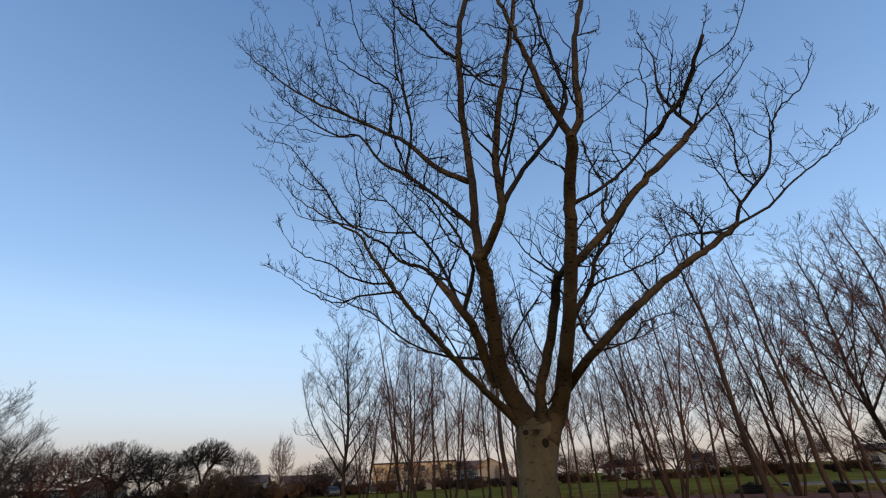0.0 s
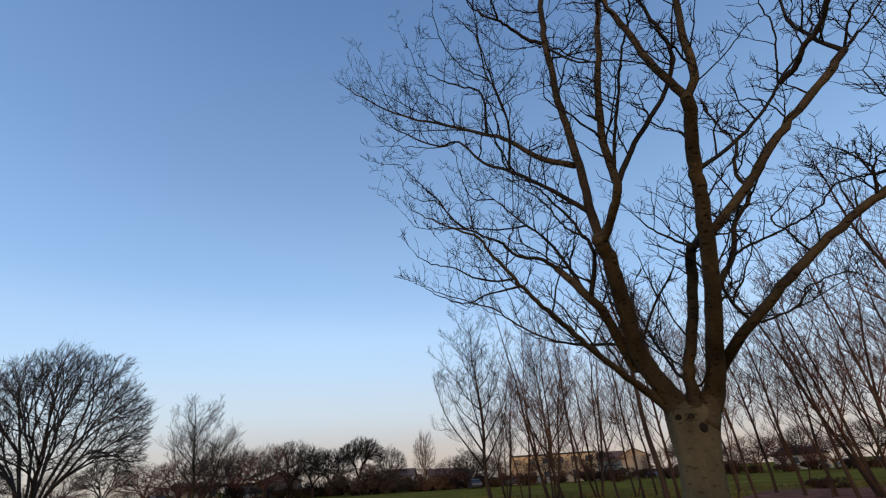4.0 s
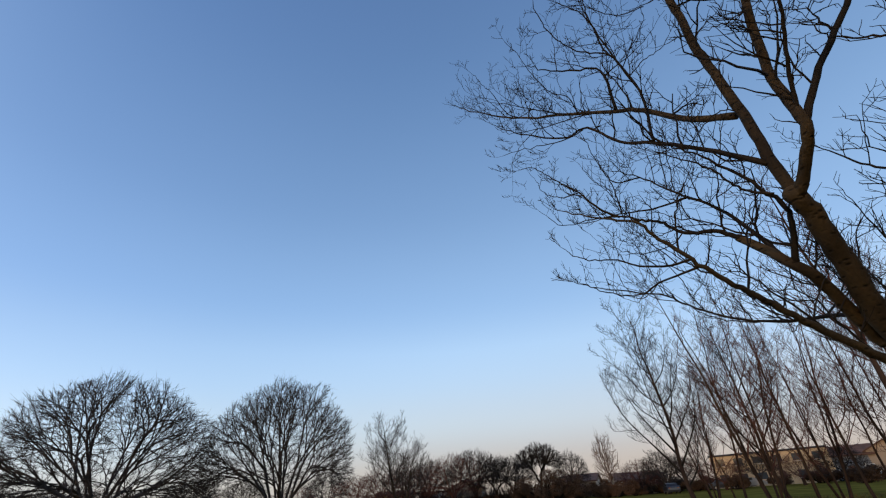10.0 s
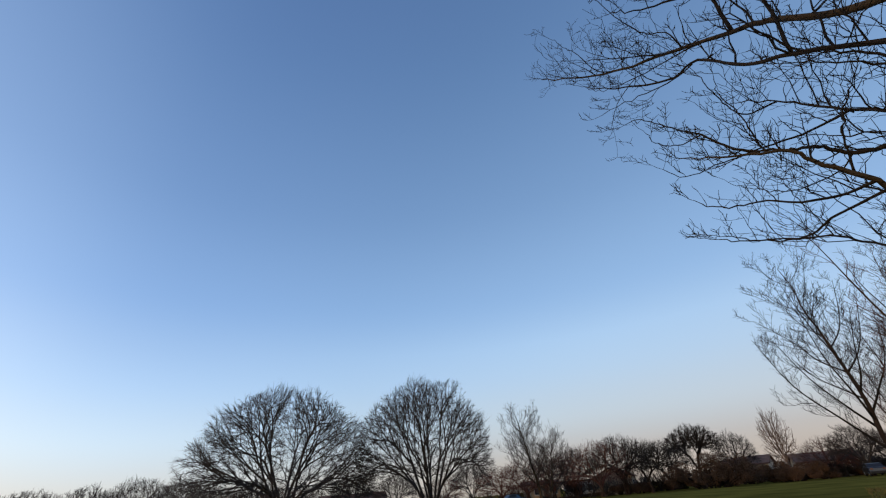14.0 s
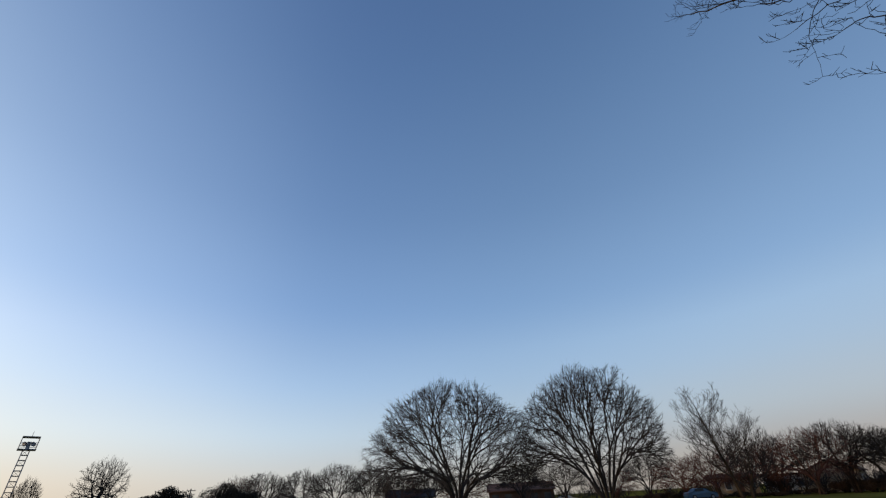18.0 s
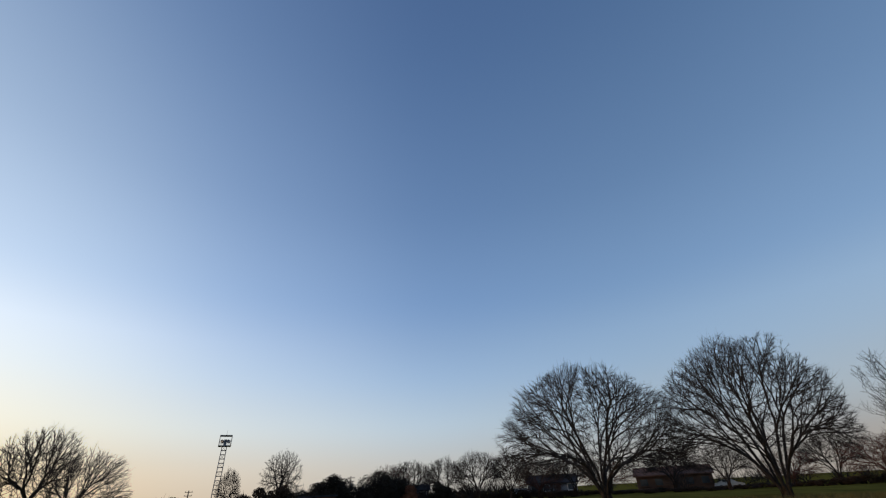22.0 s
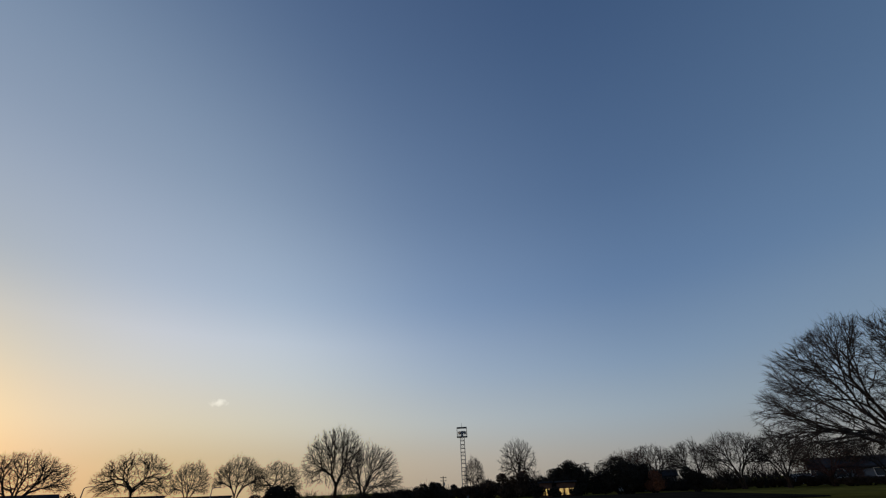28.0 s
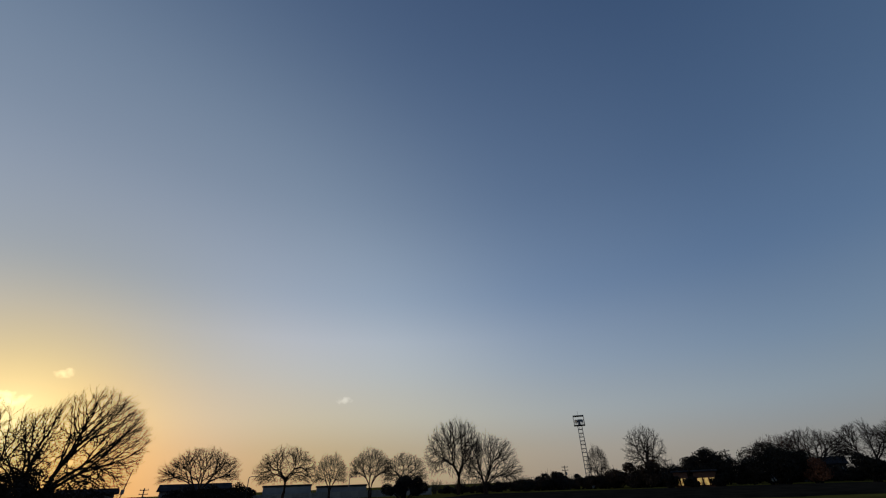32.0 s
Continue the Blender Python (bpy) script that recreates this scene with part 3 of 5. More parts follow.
def limb(r0, r1, *pts):
    """One limb of the big tree, through the given places, with twigs all along its outer part."""
    limb_seed[0] += 1
    rng = random.Random(limb_seed[0])
    p = np.array(pts, float)
    r0, r1 = r0 * 0.68, r1 * 0.8
    if p[0][2] < 2.45:
        p = np.vstack([ROOT + (p[0] - ROOT) * (0.3, 0.3, 0.2), p])
        r0 = r0 * 1.1
    c = spline(p, 5)
    along = np.r_[0, np.cumsum(np.linalg.norm(np.diff(c, axis=0), axis=1))]
    total = along[-1]
    rad = r0 + (r1 - r0) * (along / total) ** 0.8
    if p[0][2] < 2.4:
        rad = rad * (1 + 0.75 * np.exp(-along / 0.3))
    rad = rad * np.array([1 + rng.uniform(-0.05, 0.06) for _ in rad])
    c = c + np.array([[rng.gauss(0, 0.012) for _ in range(3)] for _ in c]) * np.linspace(0.2, 1, len(c))[:, None]
    if r1 > 0.03:
        way = unit(c[-1] - c[-2])
        c = np.vstack([c] + [c[-1] + way * r1 * k for k in (0.5, 0.85, 1.0)])
        rad = np.r_[rad, rad[-1] * 0.86, rad[-1] * 0.5, rad[-1] * 0.12]
        along = np.r_[along, total + r1 * np.array((0.5, 0.85, 1.0))]
    h = Heap()
    h.tube(c - (1.15, 6.5, 0), rad, 10 if r0 > 0.09 else (7 if r0 > 0.04 else 5), True)
    ob = part("limb", h, BARK if r0 > 0.04 else TWIG, main_tree, smooth=True)
    g = Heap()
    first = total * (0.36 if r0 > 0.11 else 0.2 if r0 > 0.06 else 0.08)
    if r0 > 0.14 and r1 > 0.07:
        first = total * 0.55
    s = first
    while s < total:
        k = min(np.searchsorted(along, s), len(c) - 1)
        fwd = unit(c[k] - c[k - 1])
        out = unit(np.cross(fwd, (rng.gauss(0, 1), rng.gauss(0, 1), rng.gauss(0, 1))))
        if out[2] < -0.25:
            out = -out
        near = min(1.1, (c[k][1] / 6.0) ** 1.2)
        size = min(rng.choice((0.35, 0.5, 0.7, 0.95, 1.3)) * rng.uniform(0.85, 1.15), 0.3 + 0.6 * (total - s)) * near
        thin = min(rad[k] * 0.6, 0.006 + 0.0125 * size)
        bough(g, c[k] - (1.15, 6.5, 0), fwd * 0.55 + out * 0.85, size, thin, 3 if size > 1.0 else 2 if size > 0.3 else 1, rng, 0.0041, 0.05, 0.27, (0.55, 1.15), 0.68)
        s += rng.uniform(0.15, 0.36)
    if r1 < 0.03:
        bough(g, c[-1] - (1.15, 6.5, 0), unit(c[-1] - c[-3]), 0.5 * min(1.1, (c[-1][1] / 6.0) ** 1.4), min(r1 * 0.8, 0.009), 2, rng, 0.0041, 0.05, 0.27, (0.55, 1.15), 0.7)
    if g.tubes:
        part("twig_spray", g, TWIG, ob, "thin dark leafless twigs", kind="stuff")


limb(0.186, 0.117, (1.04, 6.5, 2.37), (0.74, 6.1, 2.93), (0.66, 5.65, 3.4), (0.58, 5.2, 3.84), (0.5, 4.9, 4.11))
limb(0.092, 0.05, (0.5, 4.9, 4.11), (0.47, 4.85, 4.56), (0.49, 4.9, 5.16), (0.45, 4.85, 6.09), (0.42, 4.75, 6.84), (0.45, 4.65, 7.81), (0.53, 4.6, 8.66), (0.84, 4.5, 10.09), (1.16, 4.5, 12.58))
limb(0.033, 0.007, (0.44, 4.65, 7.63), (0.79, 4.4, 6.8), (1.3, 4.2, 6.35), (1.59, 4.0, 5.77), (1.87, 3.9, 5.66))
limb(0.088, 0.031, (0.51, 4.9, 4.07), (0.68, 4.6, 4.31), (0.77, 4.35, 4.51), (0.76, 4.3, 5.05), (0.81, 4.1, 5.64), (0.96, 3.8, 6.36), (1.2, 3.65, 7.5), (1.41, 3.6, 8.76))
limb(0.056, 0.019, (0.77, 4.35, 4.51), (1.04, 4.3, 4.94), (1.34, 4.25, 5.3), (1.62, 4.2, 5.67), (1.83, 4.15, 6.16), (1.76, 4.1, 6.82), (1.68, 4.1, 7.63), (1.64, 4.1, 8.88))
limb(0.071, 0.013, (0.44, 5.0, 5.43), (0.01, 5.2, 5.87), (-0.46, 5.4, 6.59), (-0.83, 5.6, 7.04), (-1.66, 5.8, 7.77), (-2.62, 5.9, 8.5), (-3.44, 6.0, 9.34), (-4.25, 6.1, 10.3))
limb(0.046, 0.011, (-0.83, 5.6, 7.04), (-0.81, 5.5, 8.01), (-1.2, 5.4, 8.26), (-1.68, 5.3, 8.62), (-1.95, 5.2, 8.93))
limb(0.053, 0.011, (0.43, 4.85, 4.55), (-0.01, 4.95, 5.13), (-0.49, 5.05, 5.66), (-0.89, 5.15, 6.02), (-1.3, 5.3, 6.74), (-1.77, 5.4, 6.91), (-2.53, 5.5, 7.65), (-2.99, 5.5, 8.17))
limb(0.034, 0.01, (-0.49, 5.05, 5.66), (-0.38, 4.9, 6.51), (-0.52, 4.8, 7.42), (-0.67, 4.7, 8.52), (-0.96, 4.6, 9.13))
limb(0.124, 0.062, (0.71, 6.4, 2.79), (0.63, 6.3, 2.9), (0.44, 5.8, 3.3), (0.26, 5.5, 3.59), (-0.1, 5.6, 4.17))
limb(0.058, 0.012, (0.26, 5.5, 3.59), (0.4, 5.3, 4.0), (0.4, 5.2, 4.22), (0.2, 5.1, 4.64), (-0.06, 5.0, 5.07), (-0.29, 4.9, 5.31))
limb(0.047, 0.01, (0.17, 5.5, 3.78), (0.09, 5.55, 4.08), (-0.15, 5.75, 4.72), (-0.54, 5.9, 5.31), (-0.86, 6.0, 5.81), (-1.24, 6.1, 6.3))
limb(0.088, 0.007, (0.87, 6.45, 2.37), (0.48, 5.9, 2.63), (0.13, 5.4, 2.9), (-0.16, 5.0, 3.15), (-0.39, 4.7, 3.36), (-0.59, 4.4, 3.57), (-0.81, 4.2, 3.9), (-0.94, 4.1, 4.08), (-1.32, 4.1, 4.31), (-1.71, 4.1, 4.61))
limb(0.05, 0.011, (0.73, 6.3, 3.06), (0.5, 6.9, 3.3), (-0.02, 7.6, 3.55), (-0.59, 7.8, 3.82), (-1.13, 7.8, 4.22), (-1.46, 7.7, 4.51), (-2.28, 7.6, 4.86), (-2.76, 7.5, 5.13))
limb(0.022, 0.007, (-0.59, 4.4, 3.57), (-0.92, 4.4, 3.61), (-1.29, 4.4, 3.84), (-1.6, 4.4, 3.97), (-1.8, 4.4, 4.17))
limb(0.159, 0.075, (1.5, 6.4, 2.33), (1.55, 6.1, 2.57), (1.54, 5.3, 3.11), (1.53, 4.7, 3.65), (1.51, 4.25, 4.12), (1.49, 4.0, 4.39), (1.45, 3.45, 4.74))
limb(0.066, 0.02, (1.45, 3.45, 4.74), (1.26, 3.35, 5.13), (1.1, 3.25, 5.74), (0.98, 3.2, 6.21), (0.87, 3.15, 6.72), (0.71, 3.1, 7.63))
limb(0.066, 0.026, (1.45, 3.45, 4.74), (1.55, 3.35, 4.94), (1.57, 3.25, 5.4), (1.66, 3.15, 6.0), (1.84, 3.1, 6.62), (2.13, 3.0, 7.71))
limb(0.094, 0.082, (1.28, 6.3, 2.43), (1.28, 6.2, 2.65), (1.46, 5.85, 3.23), (1.61, 5.55, 3.99), (1.64, 5.5, 4.08))
limb(0.072, 0.07, (1.64, 5.5, 4.05), (1.66, 5.2, 4.02), (1.58, 4.85, 3.93))
limb(0.03, 0.009, (1.64, 5.5, 4.08), (1.47, 5.6, 4.29), (1.27, 5.7, 4.59), (1.12, 5.8, 5.02))
limb(0.103, 0.045, (1.65, 6.2, 2.63), (1.8, 5.6, 2.86), (2.11, 5.1, 3.15), (2.52, 4.9, 3.49), (3.01, 4.75, 3.81), (3.33, 4.65, 3.98), (3.66, 4.55, 4.2))
limb(0.035, 0.009, (3.66, 4.55, 4.2), (3.8, 4.55, 4.46), (4.11, 4.55, 4.77), (4.44, 4.55, 5.1), (4.72, 4.55, 5.66), (5.03, 4.55, 6.13), (5.6, 4.55, 6.6), (6.06, 4.55, 7.3))
limb(0.031, 0.007, (3.66, 4.55, 4.2), (4.11, 4.5, 4.41), (4.4, 4.4, 4.64), (4.82, 4.3, 4.92), (5.15, 4.3, 5.14), (5.51, 4.2, 5.4))
limb(0.018, 0.009, (4.11, 4.55, 4.77), (4.05, 4.6, 5.11), (4.33, 4.7, 5.84), (4.4, 4.8, 6.48))
limb(0.024, 0.008, (3.66, 4.55, 4.2), (3.39, 4.8, 4.23), (3.47, 5.0, 4.62), (3.41, 5.2, 5.0))
limb(0.078, 0.055, (1.55, 4.6, 3.76), (1.94, 4.55, 4.12), (2.19, 4.5, 4.36), (2.56, 4.45, 4.78), (3.03, 4.4, 5.18), (3.52, 4.35, 5.65))
limb(0.042, 0.009, (3.52, 4.35, 5.65), (3.39, 4.4, 6.04), (3.3, 4.4, 6.47), (3.5, 4.5, 7.29), (3.45, 4.5, 7.95))
limb(0.018, 0.008, (3.42, 4.4, 5.94), (4.0, 4.35, 6.88), (4.62, 4.3, 7.34), (5.13, 4.2, 8.18), (5.63, 4.2, 9.24))
limb(0.023, 0.008, (3.52, 4.35, 5.65), (3.87, 4.3, 5.96), (4.15, 4.2, 6.28), (4.51, 4.1, 6.73))
limb(0.039, 0.013, (1.51, 4.05, 4.28), (2.09, 4.2, 4.68), (2.49, 4.3, 5.07), (2.9, 4.4, 5.57), (3.33, 4.4, 6.01), (3.62, 4.4, 6.57))
limb(0.06, 0.024, (1.54, 5.25, 3.15), (1.71, 5.2, 3.46), (1.92, 5.2, 3.72), (2.12, 5.2, 4.18), (2.39, 5.2, 4.53), (2.36, 5.2, 4.91), (2.58, 5.3, 5.39))
limb(0.033, 0.01, (1.55, 5.6, 2.88), (1.36, 6.2, 2.46), (1.24, 6.4, 2.78), (1.0, 6.6, 3.1), (0.82, 6.7, 3.55), (0.59, 6.8, 3.99))
limb(0.019, 0.009, (1.85, 5.5, 3.14), (2.32, 5.8, 3.12), (2.8, 6.1, 3.29), (3.44, 6.4, 3.6))
limb(0.052, 0.014, (0.45, 4.66, 7.73), (0.19, 4.57, 7.85), (-0.01, 4.42, 7.99), (-0.23, 4.25, 8.13), (-0.4, 4.18, 8.2), (-0.56, 4.04, 8.31), (-0.66, 3.85, 8.44))
limb(0.03, 0.012, (-0.23, 4.25, 8.13), (-0.24, 4.12, 8.21), (-0.27, 3.94, 8.32), (-0.25, 3.7, 8.45))
limb(0.022, 0.01, (0.52, 4.61, 8.52), (0.28, 4.57, 8.56), (0.1, 4.49, 8.62), (0, 4.35, 8.71), (0.11, 4.22, 8.78))
limb(0.014, 0.007, (0.49, 4.62, 8.23), (0.25, 4.54, 8.31), (0.12, 4.48, 8.36), (-0.1, 4.49, 8.35))
limb(0.024, 0.008, (-0.39, 4.89, 6.59), (-0.45, 4.7, 6.8), (-0.53, 4.47, 7.03), (-0.8, 4.3, 7.18), (-0.98, 4.14, 7.32), (-1.07, 3.99, 7.44), (-1.14, 3.76, 7.62), (-1.14, 3.51, 7.8))
limb(0.022, 0.008, (-0.53, 4.47, 7.03), (-0.58, 4.33, 7.21), (-0.56, 4.03, 7.49), (-0.54, 3.8, 7.7), (-0.6, 3.62, 7.87))
limb(0.014, 0.006, (-0.43, 4.76, 6.73), (-0.18, 4.69, 6.81), (0.05, 4.68, 6.81), (0.2, 4.61, 6.87))
limb(0.02, 0.006, (-1.11, 5.67, 7.28), (-1.43, 5.6, 7.37), (-2.15, 5.4, 7.43), (-2.64, 5.2, 7.51), (-2.83, 5.04, 7.65))
limb(0.018, 0.006, (-2.62, 5.9, 8.5), (-2.82, 5.65, 8.63), (-2.86, 5.28, 8.9), (-2.94, 5.02, 9.05), (-3, 4.79, 9.18))
limb(0.018, 0.006, (-1.45, 5.75, 7.59), (-1.49, 5.49, 7.86), (-1.72, 5.31, 8.01), (-1.85, 4.94, 8.3), (-1.91, 4.58, 8.58), (-1.99, 4.33, 8.76))
limb(0.012, 0.006, (0.48, 4.89, 5.39), (0.31, 4.87, 5.51), (0.1, 4.96, 5.49), (-0.18, 5.12, 5.36), (-0.44, 5.28, 5.21))
limb(0.036, 0.012, (0.77, 4.34, 4.64), (0.84, 4.11, 4.96), (0.93, 3.87, 5.26), (1.01, 3.62, 5.52), (1.07, 3.45, 5.68), (1.16, 3.27, 5.84), (1.2, 3.04, 6.03))
limb(0.014, 0.006, (0.93, 3.87, 5.26), (0.74, 3.77, 5.4), (0.57, 3.67, 5.54), (0.41, 3.63, 5.6))
limb(0.026, 0.01, (3.52, 4.35, 5.65), (3.6, 4.14, 5.91), (3.68, 4.04, 6.04), (3.85, 3.87, 6.16))
limb(0.056, 0.03, (2.8, 4.38, 5.45), (2.93, 4.25, 5.49), (3, 4.09, 5.59), (3.09, 3.96, 5.66), (3.17, 3.77, 5.77), (3.2, 3.55, 5.93), (3.24, 3.3, 6.1))
limb(0.02, 0.008, (2.8, 4.38, 5.45), (2.81, 4.2, 5.68), (2.81, 3.99, 5.93), (2.73, 3.83, 6.17), (2.73, 3.67, 6.35))
limb(0.015, 0.006, (2.49, 4.3, 5.07), (2.45, 4.25, 5.17), (2.3, 4.27, 5.24), (2.16, 4.3, 5.29))
limb(0.016, 0.007, (1.55, 3.47, 4.69), (1.63, 3.59, 4.51), (1.71, 3.65, 4.38), (1.79, 3.66, 4.31))
limb(0.02, 0.007, (1.49, 3.95, 4.42), (1.44, 3.84, 4.6), (1.29, 3.8, 4.72), (1.14, 3.76, 4.83), (1.04, 3.67, 4.97))
limb(0.012, 0.006, (1.49, 3.41, 4.82), (1.81, 3.22, 4.96), (1.98, 3.12, 5.09), (2.13, 3.08, 5.15))
limb(0.026, 0.008, (1.92, 5.2, 3.72), (2.07, 5.14, 3.79), (2.29, 5.05, 3.83), (2.51, 4.94, 3.88), (2.7, 4.83, 3.94), (2.82, 4.74, 4.04), (2.95, 4.63, 4.14), (3.14, 4.55, 4.1), (3.29, 4.49, 4.08))
limb(0.024, 0.007, (1.9, 5.43, 2.96), (2.09, 5.36, 2.97), (2.33, 5.23, 3.04), (2.44, 5.14, 3.19), (2.59, 5.04, 3.24), (2.75, 4.95, 3.25), (2.87, 4.92, 3.13), (2.94, 4.9, 3.05))
limb(0.022, 0.007, (2.52, 4.9, 3.49), (2.4, 4.85, 3.74), (2.29, 4.82, 3.94), (2.38, 4.74, 4.02), (2.52, 4.59, 4.15))
limb(0.03, 0.008, (3.2, 4.69, 3.91), (3.21, 4.55, 4.16), (3.17, 4.53, 4.24), (3.12, 4.5, 4.35), (3.02, 4.53, 4.41))
limb(0.018, 0.007, (3.21, 4.55, 4.16), (3.26, 4.46, 4.26), (3.33, 4.37, 4.31))
limb(0.016, 0.006, (3.01, 4.75, 3.81), (2.95, 4.69, 4.02), (2.93, 4.62, 4.17), (2.88, 4.59, 4.28))
limb(0.024, 0.007, (3.52, 4.59, 4.11), (3.4, 4.65, 4.16), (3.21, 4.76, 4.22), (3.01, 4.88, 4.25))
limb(0.018, 0.01, (1.55, 4.6, 3.76), (1.76, 4.54, 3.73), (1.89, 4.5, 3.68), (1.88, 4.56, 3.56))
limb(0.02, 0.012, (1.6, 5.23, 3.25), (1.79, 5.17, 3.23), (1.78, 5.13, 3.36), (1.78, 5.08, 3.5))
limb(0.05, 0.014, (-0.07, 5.59, 4.12), (-0.28, 5.52, 4.31), (-0.52, 5.49, 4.37), (-0.67, 5.46, 4.46), (-0.81, 5.37, 4.63), (-1.01, 5.3, 4.73), (-1.2, 5.22, 4.84), (-1.48, 5.13, 4.9))
limb(0.026, 0.006, (-0.41, 5.85, 5.11), (-0.81, 5.84, 5.13), (-1.26, 5.76, 5.2), (-1.72, 5.64, 5.26), (-2.17, 5.51, 5.29), (-2.33, 5.35, 5.47))
limb(0.022, 0.006, (-0.52, 4.5, 3.5), (-0.92, 4.48, 3.47), (-1.14, 4.49, 3.4), (-1.33, 4.45, 3.43), (-1.52, 4.37, 3.52), (-1.69, 4.28, 3.65))
limb(0.013, 0.006, (-1.43, 7.71, 4.49), (-1.46, 7.58, 4.79), (-1.51, 7.38, 5.2), (-1.53, 7.22, 5.51))
limb(0.016, 0.007, (-0.66, 4.33, 3.68), (-0.57, 4.2, 3.95), (-0.48, 4.12, 4.11), (-0.34, 4.05, 4.24))
limb(0.018, 0.007, (0.32, 4.88, 4.7), (0.12, 4.83, 4.78), (-0.03, 4.71, 4.97), (-0.28, 4.62, 5.09), (-0.51, 4.58, 5.12))
limb(0.026, 0.008, (0.35, 4.91, 4.2), (0.16, 4.86, 4.32), (0.04, 4.79, 4.46), (-0.07, 4.66, 4.66), (-0.33, 4.5, 4.89), (-0.49, 4.39, 5.01))
limb(0.02, 0.007, (0.24, 7.25, 3.42), (-0.12, 7.24, 3.48), (-0.49, 7.21, 3.59), (-0.85, 7.13, 3.76), (-1.11, 6.99, 4.06))
limb(0.028, 0.006, (-1.25, 5.21, 4.85), (-1.46, 5.06, 5.03), (-1.62, 4.86, 5.29), (-1.84, 4.62, 5.54), (-2.02, 4.42, 5.72), (-2.2, 4.33, 5.76))
limb(0.02, 0.007, (-0.92, 6.02, 5.89), (-1.26, 5.93, 5.93), (-1.37, 5.77, 6.12), (-1.4, 5.54, 6.39), (-1.4, 5.32, 6.63))
limb(0.018, 0.006, (-1.38, 5.32, 6.77), (-1.69, 5.31, 6.76), (-2.17, 5.17, 6.81), (-2.7, 4.97, 6.84))
limb(0.018, 0.006, (-1.3, 5.75, 5.21), (-1.27, 5.57, 5.48), (-1.26, 5.41, 5.71), (-1.3, 5.22, 5.93), (-1.22, 5.09, 6.1))
limb(0.014, 0.006, (0.13, 4.66, 7.79), (-0.15, 4.61, 7.83), (-0.36, 4.48, 7.92), (-0.58, 4.23, 8.07), (-0.79, 4.11, 8.13))
limb(0.012, 0.005, (-2.15, 5.4, 7.43), (-2.47, 5.4, 7.31), (-2.74, 5.46, 7.13), (-2.89, 5.57, 6.94))
limb(0.014, 0.005, (-1.62, 4.86, 5.29), (-1.86, 4.78, 5.29), (-2.03, 4.64, 5.39), (-2.05, 4.5, 5.53))
limb(0.014, 0.005, (-0.62, 5.47, 4.43), (-0.82, 5.53, 4.33), (-1.25, 5.48, 4.36), (-1.48, 5.38, 4.52), (-1.63, 5.3, 4.65))
limb(0.018, 0.012, (0.92, 4.35, 6.69), (0.74, 4.29, 6.77), (0.53, 4.17, 6.9), (0.38, 4.09, 6.97))


